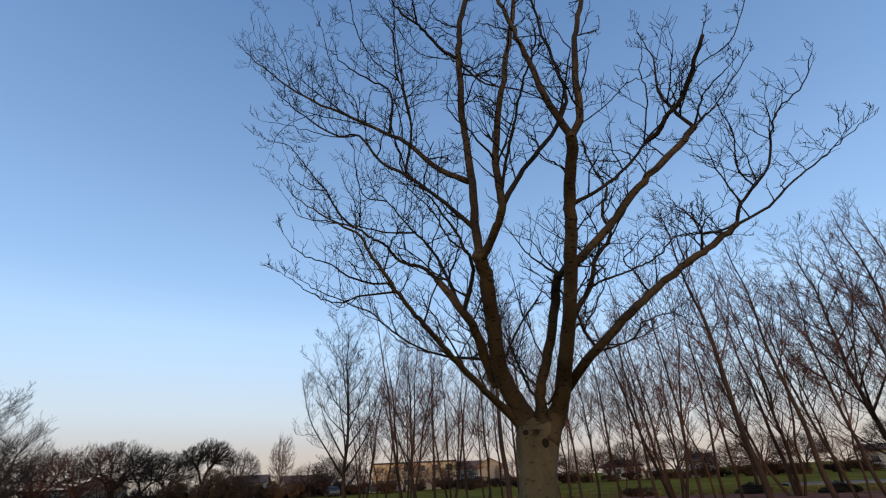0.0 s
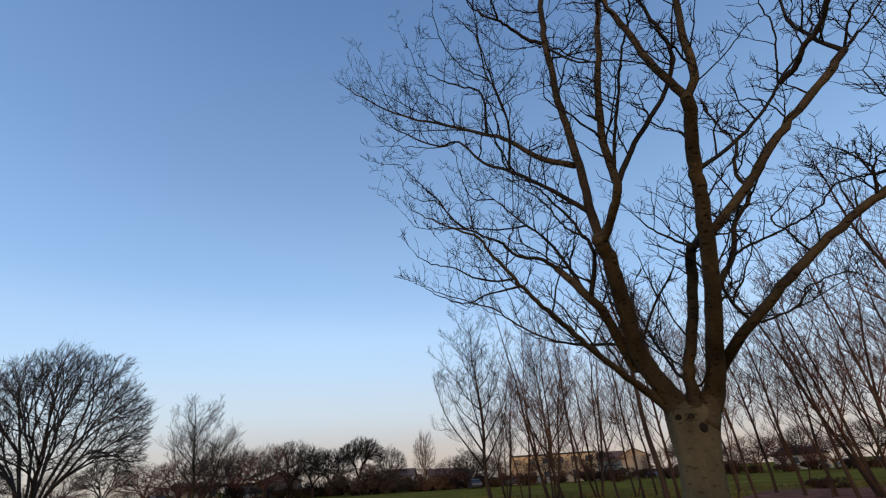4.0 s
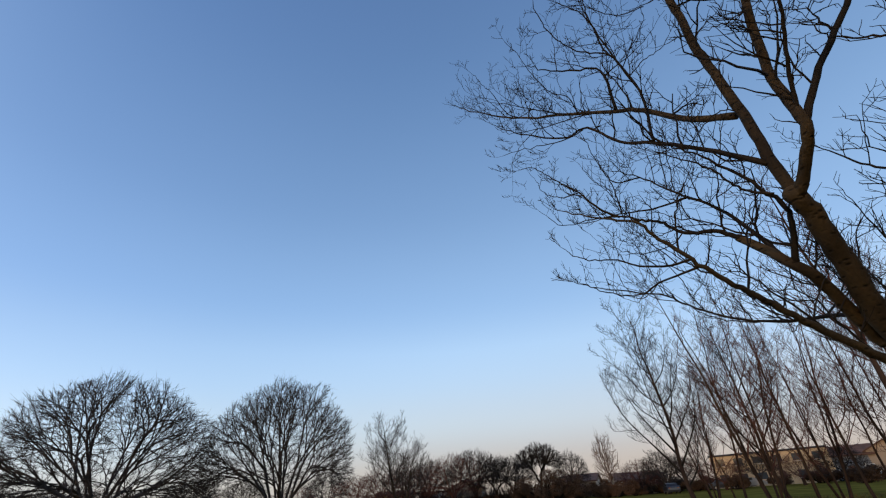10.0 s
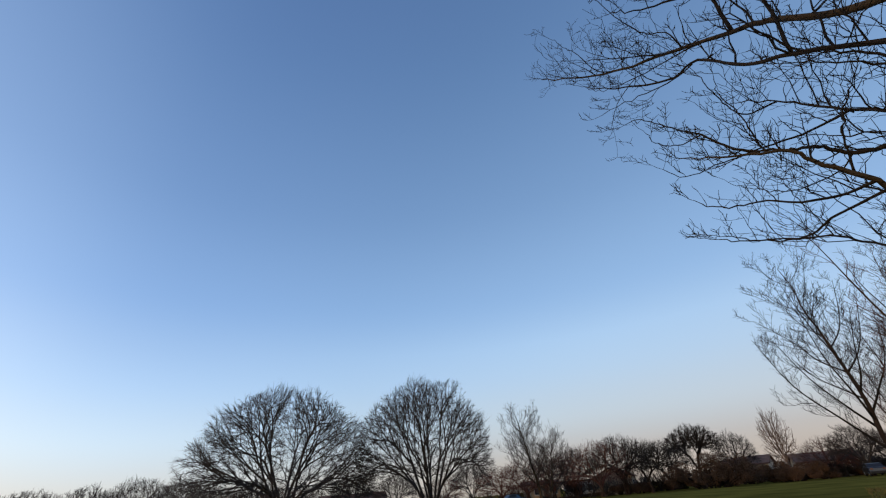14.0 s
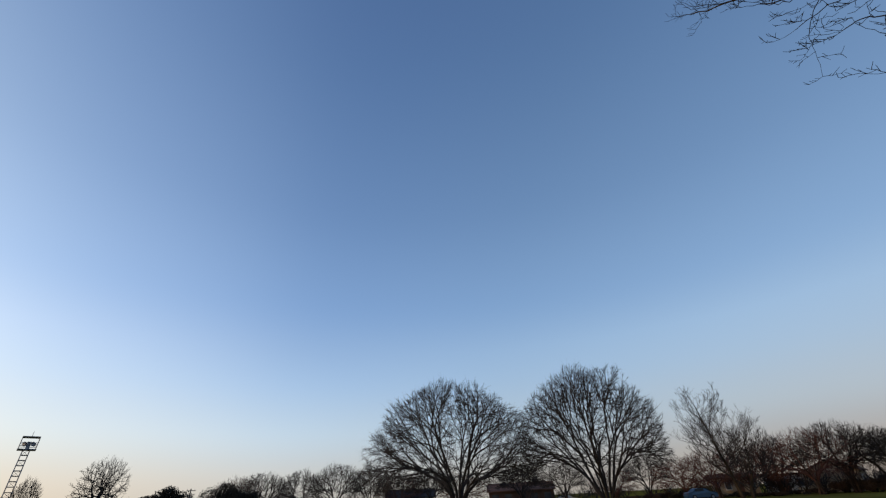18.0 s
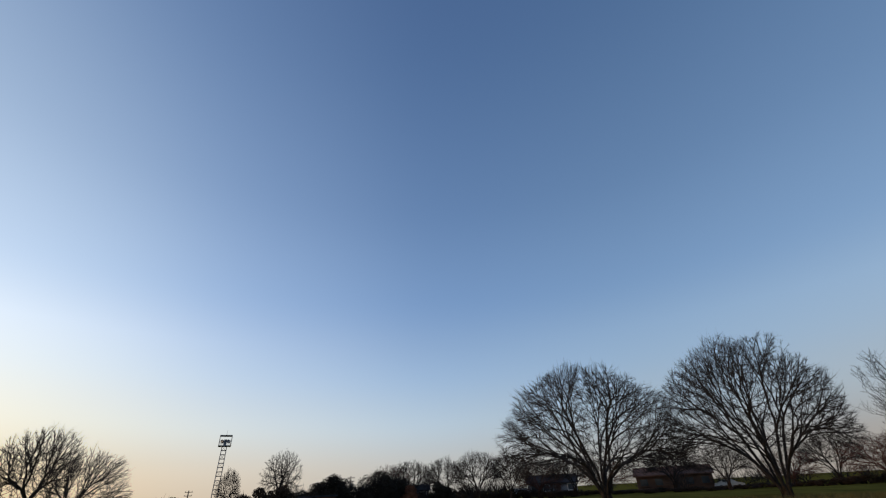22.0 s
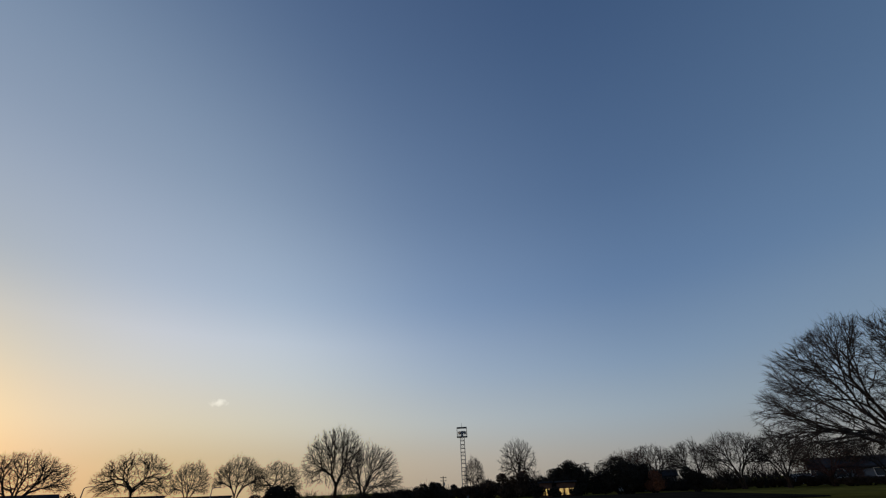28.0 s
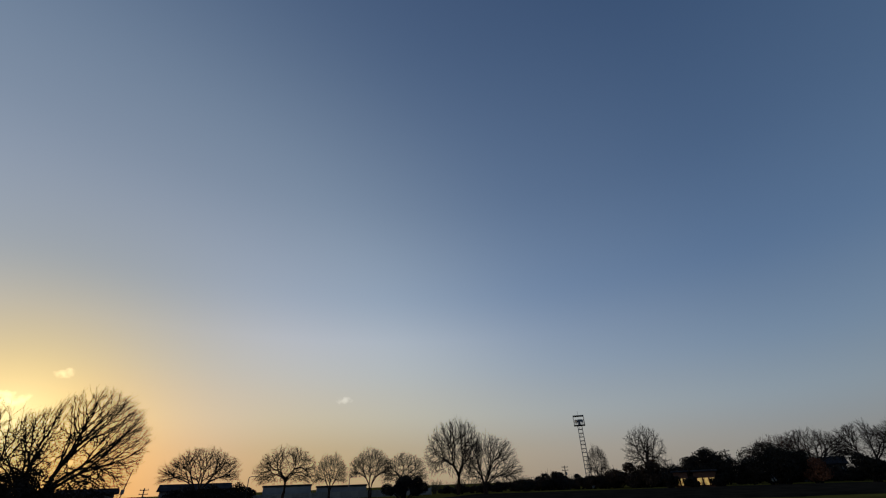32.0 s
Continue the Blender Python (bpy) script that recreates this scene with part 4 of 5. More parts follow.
# ---- slim trees of the grove ----
def slim_tree(seed, height, r, label, stems=1, limbs=13, wide=2.3, first=0.2, lean=0.1, rise=1.7, gap=0.36, name="slim_tree", group="grove of slim trees", least=0.0072, mats=(SLIM, RED_TWIG), heavy=1.0, stout=1.15, zig=0.24, second=(0.72, 0.97)):
    """A slender leafless tree: one or several stems with ascending side branches that carry crooked twigs."""
    rng = random.Random(seed)
    t = thing(name, label, "tree", (0, 0, -50), 0, group)
    trunk, crown = Heap(), Heap()
    for s in range(stems):
        a = 2 * math.pi * s / stems + rng.random()
        hh = height * (1 if s == 0 else rng.uniform(*second))
        rr = 0.85 * r * (1 if s == 0 else rng.uniform(0.6, 0.9))
        side = np.array((math.cos(a), math.sin(a), 0))
        tilt = lean * rng.uniform(0.7, 1.5) if stems > 1 else lean * 0.25
        foot = side * (0.2 if stems > 1 else 0.0)
        sway = np.cumsum([[rng.gauss(0, 0.07), rng.gauss(0, 0.07), 0] for _ in range(10)], axis=0)
        line = [foot + side * tilt * hh * f ** 0.85 + (sway[i] if i else 0) + (0, 0, hh * f - 0.12 * (f == 0)) for i, f in enumerate(np.linspace(0, 0.97, 10))]
        c = spline(line, 4)
        rad = rr * (1 - 0.93 * np.linspace(0, 1, len(c)) ** 0.85) + 0.006
        rad[0] *= 1.4
        trunk.tube(c, rad, 9, True)
        n = len(c) - 1
        turn = rng.uniform(0, 6.28)
        for j in range(limbs):
            f = first + (0.93 - first) * (j + rng.uniform(0, 0.9)) / limbs
            k = int(f * n)
            turn += 2.4 + rng.gauss(0, 0.4)
            out = np.array((math.cos(turn), math.sin(turn), 0))
            reach = wide * (1.12 - f) ** 0.8 * rng.uniform(0.55, 1.25) + 0.15
            up = reach * rise * rng.uniform(0.75, 1.25)
            up = min(up, max(0.5, hh * 1.03 - c[k][2]))
            p0 = c[k]
            pts = spline([p0, p0 + out * reach * 0.34 + (rng.gauss(0, .05), rng.gauss(0, .05), up * 0.24), p0 + out * reach * 0.66 + (rng.gauss(0, .1), rng.gauss(0, .1), up * 0.55),
                          p0 + out * reach * rng.uniform(0.85, 1.05) + (rng.gauss(0, .1), rng.gauss(0, .1), up)], 4)
            q0 = min(rad[k] * 0.62, (0.010 + 0.0115 * reach) * stout)
            q = np.linspace(q0, 0.009, len(pts))
            crown.tube(pts, q, 5)
            span = np.linalg.norm(pts[-1] - p0)
            count = max(3, int(span / gap))
            for i in range(count):
                g = min(0.99, 0.16 + 0.84 * (i + rng.random()) / count) * (len(pts) - 1)
                m = min(int(g), len(pts) - 2)
                fwd = unit(pts[m + 1] - pts[m])
                off = unit(np.cross(fwd, (rng.gauss(0, 1), rng.gauss(0, 1), rng.gauss(0, 1))))
                size = rng.choice((0.35, 0.5, 0.7, 1.0, 1.4, 1.8)) * rng.uniform(0.8, 1.2) * (1.1 - 0.5 * g / len(pts)) * min(1.0, 0.45 + span * 0.22)
                bough(crown, pts[m] + (pts[m + 1] - pts[m]) * (g - m), fwd * 0.8 + off * 0.7, size, min(q[m] * 0.65, 0.006 + 0.007 * size), 2 if size > heavy else 1, rng, least, 0.09, zig, (0.55, 1.1))
        for _ in range(5):
            twigs(crown, c[-1 - rng.randrange(4)], unit((rng.gauss(0, 0.35), rng.gauss(0, 0.35), 1)), rng.uniform(0.4, 0.9), 0.009, 1, rng, 0.2, 4, 0.6, 0.5, 0.2, least)
    part("trunk", trunk, mats[0], t, smooth=True)
    part("crown", crown, mats[1], t, "ascending leafless side branches and fine twigs", kind="stuff")
    return t


SLIM_KINDS = [
    slim_tree(11, 12.0, 0.11, "slim brown leafless tree with upswept twiggy branches", limbs=18, wide=2.0, gap=0.35),
    slim_tree(12, 12.5, 0.095, "slender dark leafless tree with a narrow twiggy top", limbs=15, wide=1.4, first=0.26, rise=2.2, gap=0.37),
    slim_tree(13, 12.0, 0.11, "many-stemmed reddish leafless tree with upright branches", stems=5, limbs=8, wide=1.4, first=0.14, lean=0.15, rise=2.0, gap=0.42, stout=1.3, zig=0.18),
    slim_tree(14, 13.5, 0.145, "tall straight leafless tree with a reddish twiggy top", limbs=18, wide=2.0, first=0.36, gap=0.35),
    slim_tree(15, 12.0, 0.16, "leafless tree with wide loose ascending branches", limbs=22, wide=3.3, first=0.12, rise=1.45, gap=0.32, heavy=0.8, stout=1.5, zig=0.28, least=0.0088, mats=(SLIM, TWIG)),
    slim_tree(16, 12.0, 0.085, "thin forked leafless tree with fine twigs", stems=2, limbs=11, wide=1.6, first=0.22, lean=0.09, gap=0.37),
]
used = set()


def plant(kind, heading, far, size=1.0, turn=0.0, z=0.0):
    m = Matrix.Translation(polar(heading, far, z)) @ Matrix.Rotation(radians(turn), 4, "Z") @ Matrix.Scale(size, 4)
    if kind not in used:
        used.add(kind)
        SLIM_KINDS[kind].matrix_basis = m
        return SLIM_KINDS[kind]
    return copy_thing(SLIM_KINDS[kind], m)


# kind, heading, distance, size
for spot in ((4, 12.6, 29, 1.0), (2, 5.6, 27, 1.0), (4, 4.4, 33, 0.95), (5, 8.6, 31, 0.95), (0, 2.4, 28, 0.9), (2, 0.4, 34, 1.0), (0, -1.6, 27, 0.85),
             (1, -4.2, 29, 0.95), (3, -6.3, 19, 0.95), (3, -8.5, 30, 1.1), (2, 10.8, 36, 0.8), (0, -7.6, 24, 0.95)):
    plant(*spot, turn=spot[1] * 37)
for spot in ((5, -12.4, 24, 0.85), (1, -14.6, 22, 0.8), (0, -16.4, 30, 0.95), (1, -18.6, 27, 0.95), (5, -20.6, 26, 0.95), (0, -22.4, 24, 0.9),
             (2, -24.4, 25, 1.0), (1, -26.6, 22, 0.95), (5, -28.2, 27, 1.05), (0, -30.2, 29, 0.95), (3, -32.3, 16.5, 0.88)):
    plant(*spot, turn=spot[1] * 53)
for spot in ((2, -34.8, 30, 1.15), (3, -37.6, 24, 0.95), (5, -39.4, 27, 1.05), (0, -41.2, 25, 0.95), (4, -43.0, 31, 1.1),
             (1, -45.4, 24, 0.95), (3, -47.6, 28, 1.05), (0, -49.6, 25, 1.1), (2, -52.5, 28, 1.1)):
    plant(*spot, turn=spot[1] * 71)
for spot in ((0, -11, 38, 1.0), (1, -13.4, 36, 0.95), (5, -19, 40, 1.0), (1, -25.4, 36, 1.0), (4, -31.8, 36, 0.9), (0, -38.4, 36, 1.0), (5, -46, 37, 1.0), (1, -5.6, 33, 0.95), (5, -3.4, 32, 0.9), (0, -57, 33, 1.0)):
    plant(*spot, turn=spot[1] * 91)

# ---- the two round trees and the loose one beside them ----
rng = random.Random(21)
bare_tree("round_tree", "broad round-headed leafless tree with a dense fan of branches", 31,
          dome_goals(5200, rng, (-0.2, -0.6, 4.2), (9.0, 8.3, 7.75), 0.34, -0.28), (0, 0, 0.9), 0.0112, 0.39, BARK, GREY_TWIG, polar(75.3, 45), 0, 6, 0.75, 6, "round trees", 0.3, 0.55, 0.04, 0.5)
rng = random.Random(22)
bare_tree("round_tree", "round-headed leafless tree with open forking stems on the lawn", 32,
          dome_goals(4400, rng, (-0.3, -0.4, 4.6), (6.7, 6.3, 7.15), 0.34, -0.22), (0, 0, 0.9), 0.0104, 0.385, BARK, GREY_TWIG, polar(58.6, 42), 0, 6, 0.75, 6, "round trees", 0.3, 0.55, 0.04, 0.5)
leaning_tree = slim_tree(35, 8.8, 0.19, "leaning leafless tree with loose uneven branches on the lawn", 2, 17, 3.0, 0.16, 0.17, 1.1, 0.25, "leaning_tree", "", 0.009, (BARK, GREY_TWIG), 1.0, 1.0, 0.2, (0.6, 0.62))
leaning_tree.matrix_basis = pose(*polar(45.1, 44), 0, 0, 193)

# ---- far trees ----
FAR = []
for k, (w, hgt, count, low, tip, mat, stems) in enumerate(((4.6, 3.7, 1150, -0.2, 0.0135, GREY_TWIG, 3), (4.2, 3.7, 1100, -0.4, 0.0135, TWIG, 1),
                                                           (5.0, 3.6, 1000, -0.7, 0.0135, RED_TWIG, 4), (3.9, 4.0, 1000, -0.3, 0.0135, GREY_TWIG, 2))):
    rng = random.Random(50 + k)
    FAR.append(bare_tree("far_tree", ("spreading grey leafless tree at the park edge", "rounded dark leafless tree at the park edge",
                                      "low bushy reddish leafless tree at the park edge", "upright grey leafless tree at the park edge")[k],
                         60 + k, dome_goals(count * 3 // 2, rng, (0, 0, 3.6), (w, w, hgt), 0.42, low), (0, 0, 1.4), tip * 0.92, 0.36, SLIM, mat, (0, 0, -60), 0, stems, 0.55, 5, "trees along the park edge", 0.2, 0.6, 0.03, 0.36))
far_used = set()


def far_tree(kind, heading, far, height, wide=1.0, turn=0.0):
    s = height / 7.2
    m = Matrix.Translation(polar(heading, far)) @ Matrix.Rotation(radians(turn), 4, "Z") @ Matrix.Diagonal((s * wide, s * wide, s, 1))
    if kind not in far_used:
        far_used.add(kind)
        FAR[kind].matrix_basis = m
        return FAR[kind]
    return copy_thing(FAR[kind], m)


for kind, heading, far, height, wide in ((2, 44, 88, 7.4, 1.0), (0, 41.5, 90, 7.9, 1.0), (2, 38.6, 84, 8.2, 1.1), (0, 36, 86, 8.2, 1.0), (1, 33.4, 84, 7.6, 1.1), (0, 31.4, 88, 7.0, 1.0), (3, 24.6, 92, 7.6, 0.9),
                                         (2, 17, 90, 5.4, 1.0), (0, 14.6, 85, 5.6, 1.0), (1, 12.8, 100, 5.5, 1.1), (2, 47, 86, 6.8, 1.2)):
    far_tree(kind, heading, far, height, wide, heading * 17)
for kind, heading, far, height, wide in ((2, 50, 88, 6.0, 1.2), (0, 53.5, 92, 6.2, 1.1), (2, 57, 90, 5.2, 1.2), (0, 62.5, 86, 5.6, 1.1), (0, 67.5, 94, 6.4, 1.1),
                                         (2, 74.5, 90, 6.2, 1.2), (0, 78, 88, 6.2, 1.1)):
    far_tree(kind, heading, far, height, wide, heading * 23)
for kind, heading, far, height, wide in ((2, 82, 88, 6.2, 1.1), (3, 85.4, 86, 6.9, 1.15), (0, 89.2, 86, 7.2, 1.05), (3, 93.2, 88, 6.7, 1.2), (0, 97.2, 90, 6.5, 1.15), (2, 99.8, 92, 6.6, 1.0)):
    far_tree(kind, heading, far, height, wide, heading * 29)
for kind, heading, far, height, wide in ((1, 153.8, 82, 7.6, 0.95), (3, 148.8, 84, 6.4, 0.9), (0, 144.2, 84, 7.0, 0.8), (1, 140.2, 80, 6.2, 0.95), (0, 162.4, 76, 6.8, 1.1), (3, 117.3, 92, 6.4, 0.62)):
    far_tree(kind, heading, far, height, wide, heading * 31)
for kind, heading, far, height, wide in ((2, 9.2, 86, 4.2, 1.2), (0, 6.0, 88, 4.4, 1.1), (2, 2.6, 86, 4.0, 1.2), (1, -0.6, 88, 4.6, 1.1), (2, -7.4, 90, 4.6, 1.3), (2, -14, 96, 4.6, 1.2), (0, -18, 98, 5.0, 1.2), (2, -22, 94, 4.6, 1.3), (1, -27.5, 96, 4.4, 1.2), (2, -30.4, 94, 4.8, 1.3), (0, -36.5, 98, 5.6, 1.2), (2, -39.4, 96, 5.0, 1.3), (1, -46, 96, 5.2, 1.2)):
    far_tree(kind, heading, far, height, wide, heading * 13)
for kind, heading, far, height, wide in ((0, -10.6, 94, 6.2, 1.2), (2, -16, 92, 5.8, 1.3), (3, -20.4, 100, 6.4, 1.1), (0, -25, 93, 6.0, 1.2), (2, -33, 92, 6.4, 1.3), (3, -43.6, 94, 6.6, 1.2), (0, -50, 92, 6.4, 1.3), (2, -54, 90, 6.4, 1.3)):
    far_tree(kind, heading, far, height, wide, heading * 13)


rng = random.Random(71)
bare_tree("far_oak", "dark flat-topped oak without leaves at the park edge", 72, dome_goals(2400, rng, (0, 0, 6.5), (4.6, 4.4, 3.2), 0.75, -0.45, (0.3, 0), 0.08), (0, 0, 2.9), 0.0185, 0.335, SLIM, TWIG, polar(28.2, 90), 28.2, 1, 0.35, 4, flick=0.5, kink=0.06, wild=0.5)
rng = random.Random(73)
bare_tree("birch_tree", "pale slender leafless birch with upright twigs", 74, dome_goals(750, rng, (0, 0, 5.2), (2.4, 2.4, 5.2), 0.9, -0.8), (0, 0, 1.6), 0.016, 0.36, PALE_TWIG, PALE_TWIG, polar(20.4, 86), 0, 2, 0.7, 2)
rng = random.Random(75)
bare_tree("conical_tree", "pointed leafless tree rising from dark shrubs", 76, dome_goals(1200, rng, (0, 0, 5.0), (3.9, 3.7, 4.9), 0.85, -0.5), (0, 0, 1.4), 0.016, 0.36, SLIM, GREY_TWIG, polar(112.0, 90), 0, 1, 0.5, 3, kink=0.04, wild=0.4)
rng = random.Random(77)
bare_tree("far_oak", "dark gnarled leafless tree with a heavy trunk", 78, dome_goals(2200, rng, (-0.4, 0, 6.5), (5.3, 5.0, 5.3), 0.7, -0.75, (0.3, 0), 0.22), (0.2, 0, 2.3), 0.0155, 0.365, SLIM, TWIG, polar(133.8, 80), 133.6, 2, 0.3, 4, splay=0.2, flick=0.5, kink=0.055, wild=0.5)
rng = random.Random(79)
bare_tree("broom_tree", "fan-shaped leafless tree with fine straight branches", 80, dome_goals(1500, rng, (-0.6, 0.8, 3.2), (5.2, 5.2, 5.9), 0.5, -0.35), (0, 0, 0.9), 0.016, 0.37, SLIM, GREY_TWIG, polar(130.6, 78), 0, 4, 0.6, 3, splay=0.2, kink=0.03, wild=0.35)
rng = random.Random(81)
bare_tree("windswept_tree", "leafless tree with swept twigs in front of the setting sun", 82, dome_goals(3400, rng, (-1.0, 0, 3.6), (5.0, 4.4, 5.7), 0.65, -0.4, (-1.3, 0)), (0, 0, 1.4), 0.0104, 0.405, SLIM, TWIG, polar(175.4, 45), 0, 3, 0.55, 4, splay=0.35, kink=0.04, wild=0.45)
rng = random.Random(83)
bare_tree("windswept_tree", "second leafless tree close to the setting sun", 84, dome_goals(1200, rng, (1.4, 0, 3.2), (4.8, 4.4, 5.0), 0.65, -0.4), (0.3, 0, 1.3), 0.0118, 0.41, SLIM, TWIG, polar(179.2, 46), 0, 3, 0.5, 3, splay=0.35, kink=0.045, wild=0.5)


# ---- leafy shrubs ----
def leafy(name, label, seed, heading, far, clumps, size, mat, leaf=0.28, count=2600):
    """An evergreen of many small leaves gathered in clumps round short stems."""
    rng = random.Random(seed)
    t = thing(name, label, "shrub", polar(heading, far), heading)
    stems, leaves = Heap(), Heap()
    centres = []
    for _ in range(clumps):
        a = rng.uniform(0, 2 * math.pi)
        k = rng.random() ** 0.5
        x, y = size[0] * k * math.cos(a), size[1] * k * math.sin(a)
        z = size[2] * (0.25 + 0.62 * rng.random() * math.sqrt(max(0.05, 1 - 0.8 * k * k)))
        centres.append((x, y, z, size[2] * rng.uniform(0.16, 0.28)))
        stems.tube([(x * 0.3, y * 0.3, -0.1), (x * 0.6, y * 0.6, z * 0.5), (x, y, z)], [0.09, 0.06, 0.02], 4)
    g = np.random.RandomState(seed)
    pick = np.array(centres)[g.randint(0, len(centres), count)]

    def norm(v):
        return v / (np.linalg.norm(v, axis=1)[:, None] + 1e-9)

    v = norm(g.normal(size=(count, 3)))
    c = pick[:, :3] + v * pick[:, 3:] * (0.55 + 0.5 * g.rand(count, 1)) * (1.2, 1.2, 1)
    c[:, 2] = np.maximum(c[:, 2], 0.1)
    a = norm(np.cross(v, g.normal(size=(count, 3)))) * leaf * g.uniform(0.6, 1.2, (count, 1))
    b = norm(np.cross(a, v) + v * g.normal(0, 0.5, (count, 1))) * leaf * 0.5
    leaves.add(np.stack([c - a, c - b + v * leaf * 0.1, c + a, c + b], 1), [(4 * i, 4 * i + 1, 4 * i + 2, 4 * i + 3) for i in range(count)])
    part("woody_core", stems, TWIG, t, kind="stuff")
    part("foliage", leaves, mat, t)
    return t


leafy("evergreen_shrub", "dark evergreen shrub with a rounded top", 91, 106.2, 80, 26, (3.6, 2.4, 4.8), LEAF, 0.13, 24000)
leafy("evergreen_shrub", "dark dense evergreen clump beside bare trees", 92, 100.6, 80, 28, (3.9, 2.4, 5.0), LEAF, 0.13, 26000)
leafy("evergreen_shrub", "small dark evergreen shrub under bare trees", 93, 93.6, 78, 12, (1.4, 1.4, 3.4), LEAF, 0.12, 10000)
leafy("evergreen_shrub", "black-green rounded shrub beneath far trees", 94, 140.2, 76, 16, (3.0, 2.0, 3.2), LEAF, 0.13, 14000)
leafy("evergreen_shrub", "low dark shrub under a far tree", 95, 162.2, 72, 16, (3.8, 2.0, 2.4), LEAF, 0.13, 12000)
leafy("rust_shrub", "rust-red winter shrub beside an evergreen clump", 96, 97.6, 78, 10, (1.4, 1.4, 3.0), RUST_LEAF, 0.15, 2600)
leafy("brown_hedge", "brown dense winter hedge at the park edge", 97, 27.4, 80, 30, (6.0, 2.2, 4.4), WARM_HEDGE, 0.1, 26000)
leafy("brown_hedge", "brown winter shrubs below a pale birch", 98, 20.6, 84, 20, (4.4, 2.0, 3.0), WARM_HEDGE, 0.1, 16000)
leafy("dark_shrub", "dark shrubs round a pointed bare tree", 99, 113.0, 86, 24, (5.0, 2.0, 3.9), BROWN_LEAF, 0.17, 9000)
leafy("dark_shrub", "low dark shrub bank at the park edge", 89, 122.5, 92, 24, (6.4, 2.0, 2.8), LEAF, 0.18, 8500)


for heading, far, sx, sz in ((172.6, 43, 2.0, 2.9), (175.2, 43, 2.0, 3.5), (177.8, 44, 2.2, 3.4), (180.8, 44, 2.4, 3.4), (108.3, 74, 0.7, 1.7), (105.5, 74, 1.1, 1.7), (110.4, 74, 1.1, 1.8), (-1.8, 80, 1.6, 1.6), (-7.6, 82, 2.0, 1.9), (8.2, 84, 1.8, 1.8)):
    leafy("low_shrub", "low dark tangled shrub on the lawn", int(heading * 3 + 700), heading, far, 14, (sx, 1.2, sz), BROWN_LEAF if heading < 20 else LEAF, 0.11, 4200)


# ---- dark hedge along the park edge ----
HEDGE = [leafy("hedge_shrub", "dark brown winter hedge shrub at the park edge", 201, 0, 0, 22, (2.6, 1.6, 3.0), BROWN_LEAF, 0.16, 5200),
         leafy("hedge_shrub", "black-green hedge shrub at the park edge", 202, 0, 0, 22, (2.4, 1.6, 3.0), LEAF, 0.16, 5200)]
HEDGE_LINE = ((12, 1.9), (20, 2.6), (30, 3.2), (37, 2.6), (39, 0.9), (47, 0.9), (49, 2.4), (58, 1.1), (73, 1.1), (82, 2.2), (97, 2.6), (108, 2.6), (110, 3.9), (117, 4.0), (119, 3.2), (127, 2.9), (130, 2.2), (136, 1.9))


def hedge():
    rng, first = random.Random(17), [True, True]
    a = 12.0
    rows = []
    while a < 136:
        rows.append((a, np.interp(a, *zip(*HEDGE_LINE)), rng.uniform(85, 94)))
        a += rng.uniform(1.1, 1.9)
    rows += [(a, rng.uniform(3.0, 3.5), 86) for a in (158.4, 159.8, 161, 163.4, 164.6)] + [(a, 1.8, 84) for a in (166.4, 168, 169.6, 171)]
    a = -56.0
    while a < 11.5:
        rows.append((a, rng.choice((1.6, 2.2, 2.8, 3.3)), rng.uniform(92, 101)))
        a += rng.uniform(1.5, 3.4)
    for a in (-21.5, -31, -39, -46, -54):
        rows.append((a + rng.uniform(-1, 1), rng.uniform(0.8, 1.3), rng.uniform(30, 38)))
    for k, (a, high, far) in enumerate(rows):
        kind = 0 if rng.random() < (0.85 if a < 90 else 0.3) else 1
        s = high / 3.0 * rng.uniform(0.85, 1.15)
        m = Matrix.Translation(polar(a, far)) @ Matrix.Rotation(radians(a + rng.uniform(-30, 30)), 4, "Z") @ Matrix.Diagonal((max(0.8, s) * (0.55 if far < 40 else 1), max(0.8, s) * (0.55 if far < 40 else 1), s, 1))
        if first[kind]:
            first[kind] = False
            HEDGE[kind].matrix_basis = m
            tagged(HEDGE[kind], HEDGE[kind]["label"], "shrub", "hedge along the park edge")
        else:
            copy_thing(HEDGE[kind], m)


hedge()


# ---- far belt of bare bushes that closes the park ----
def belt():
    h, rng = Heap(), random.Random(7)
    bushes = []
    for k in range(4):
        g = Heap()
        for _ in range(5):
            split_out(g, np.array((rng.gauss(0, 0.2), rng.gauss(0, 0.2), -0.1)), np.array((0, 0, 1.0)), dome_goals(9, rng, (rng.gauss(0, 0.5), rng.gauss(0, 0.5), 1.2), (1.7, 1.7, 1.7), 0.6, -0.3), rng, 0.019, 0.42, 0.6, 2, 0.4)
        bushes.append([(np.array(p), r, key) for key, group in g.tubes.items() for p, r in group])
    for i in range(290):
        a = rng.uniform(12, 137) if i < 240 else rng.uniform(178, 308)
        if 50 < a < 82 and rng.random() < 0.65:
            continue
        x, y, _ = polar(a, rng.uniform(88, 112))
        s = (1.35 + 0.4 * noise.noise((a * 0.11, 0.0, 5.0))) * rng.uniform(0.8, 1.15) * (0.7 if 118 < a < 138 else 1.0)
        t = rng.uniform(0, 6.28)
        spin = np.array(((math.cos(t), math.sin(t), 0), (-math.sin(t), math.cos(t), 0), (0, 0, 1)))
        for p, r, key in rng.choice(bushes):
            h.tubes.setdefault(key, []).append((p @ spin * s + (x, y, 0), np.array(r) * s))
    return tagged(part("far_thicket", h, GREY_TWIG), "far grey-brown leafless thicket closing the park", "thicket", kind="stuff")


belt()


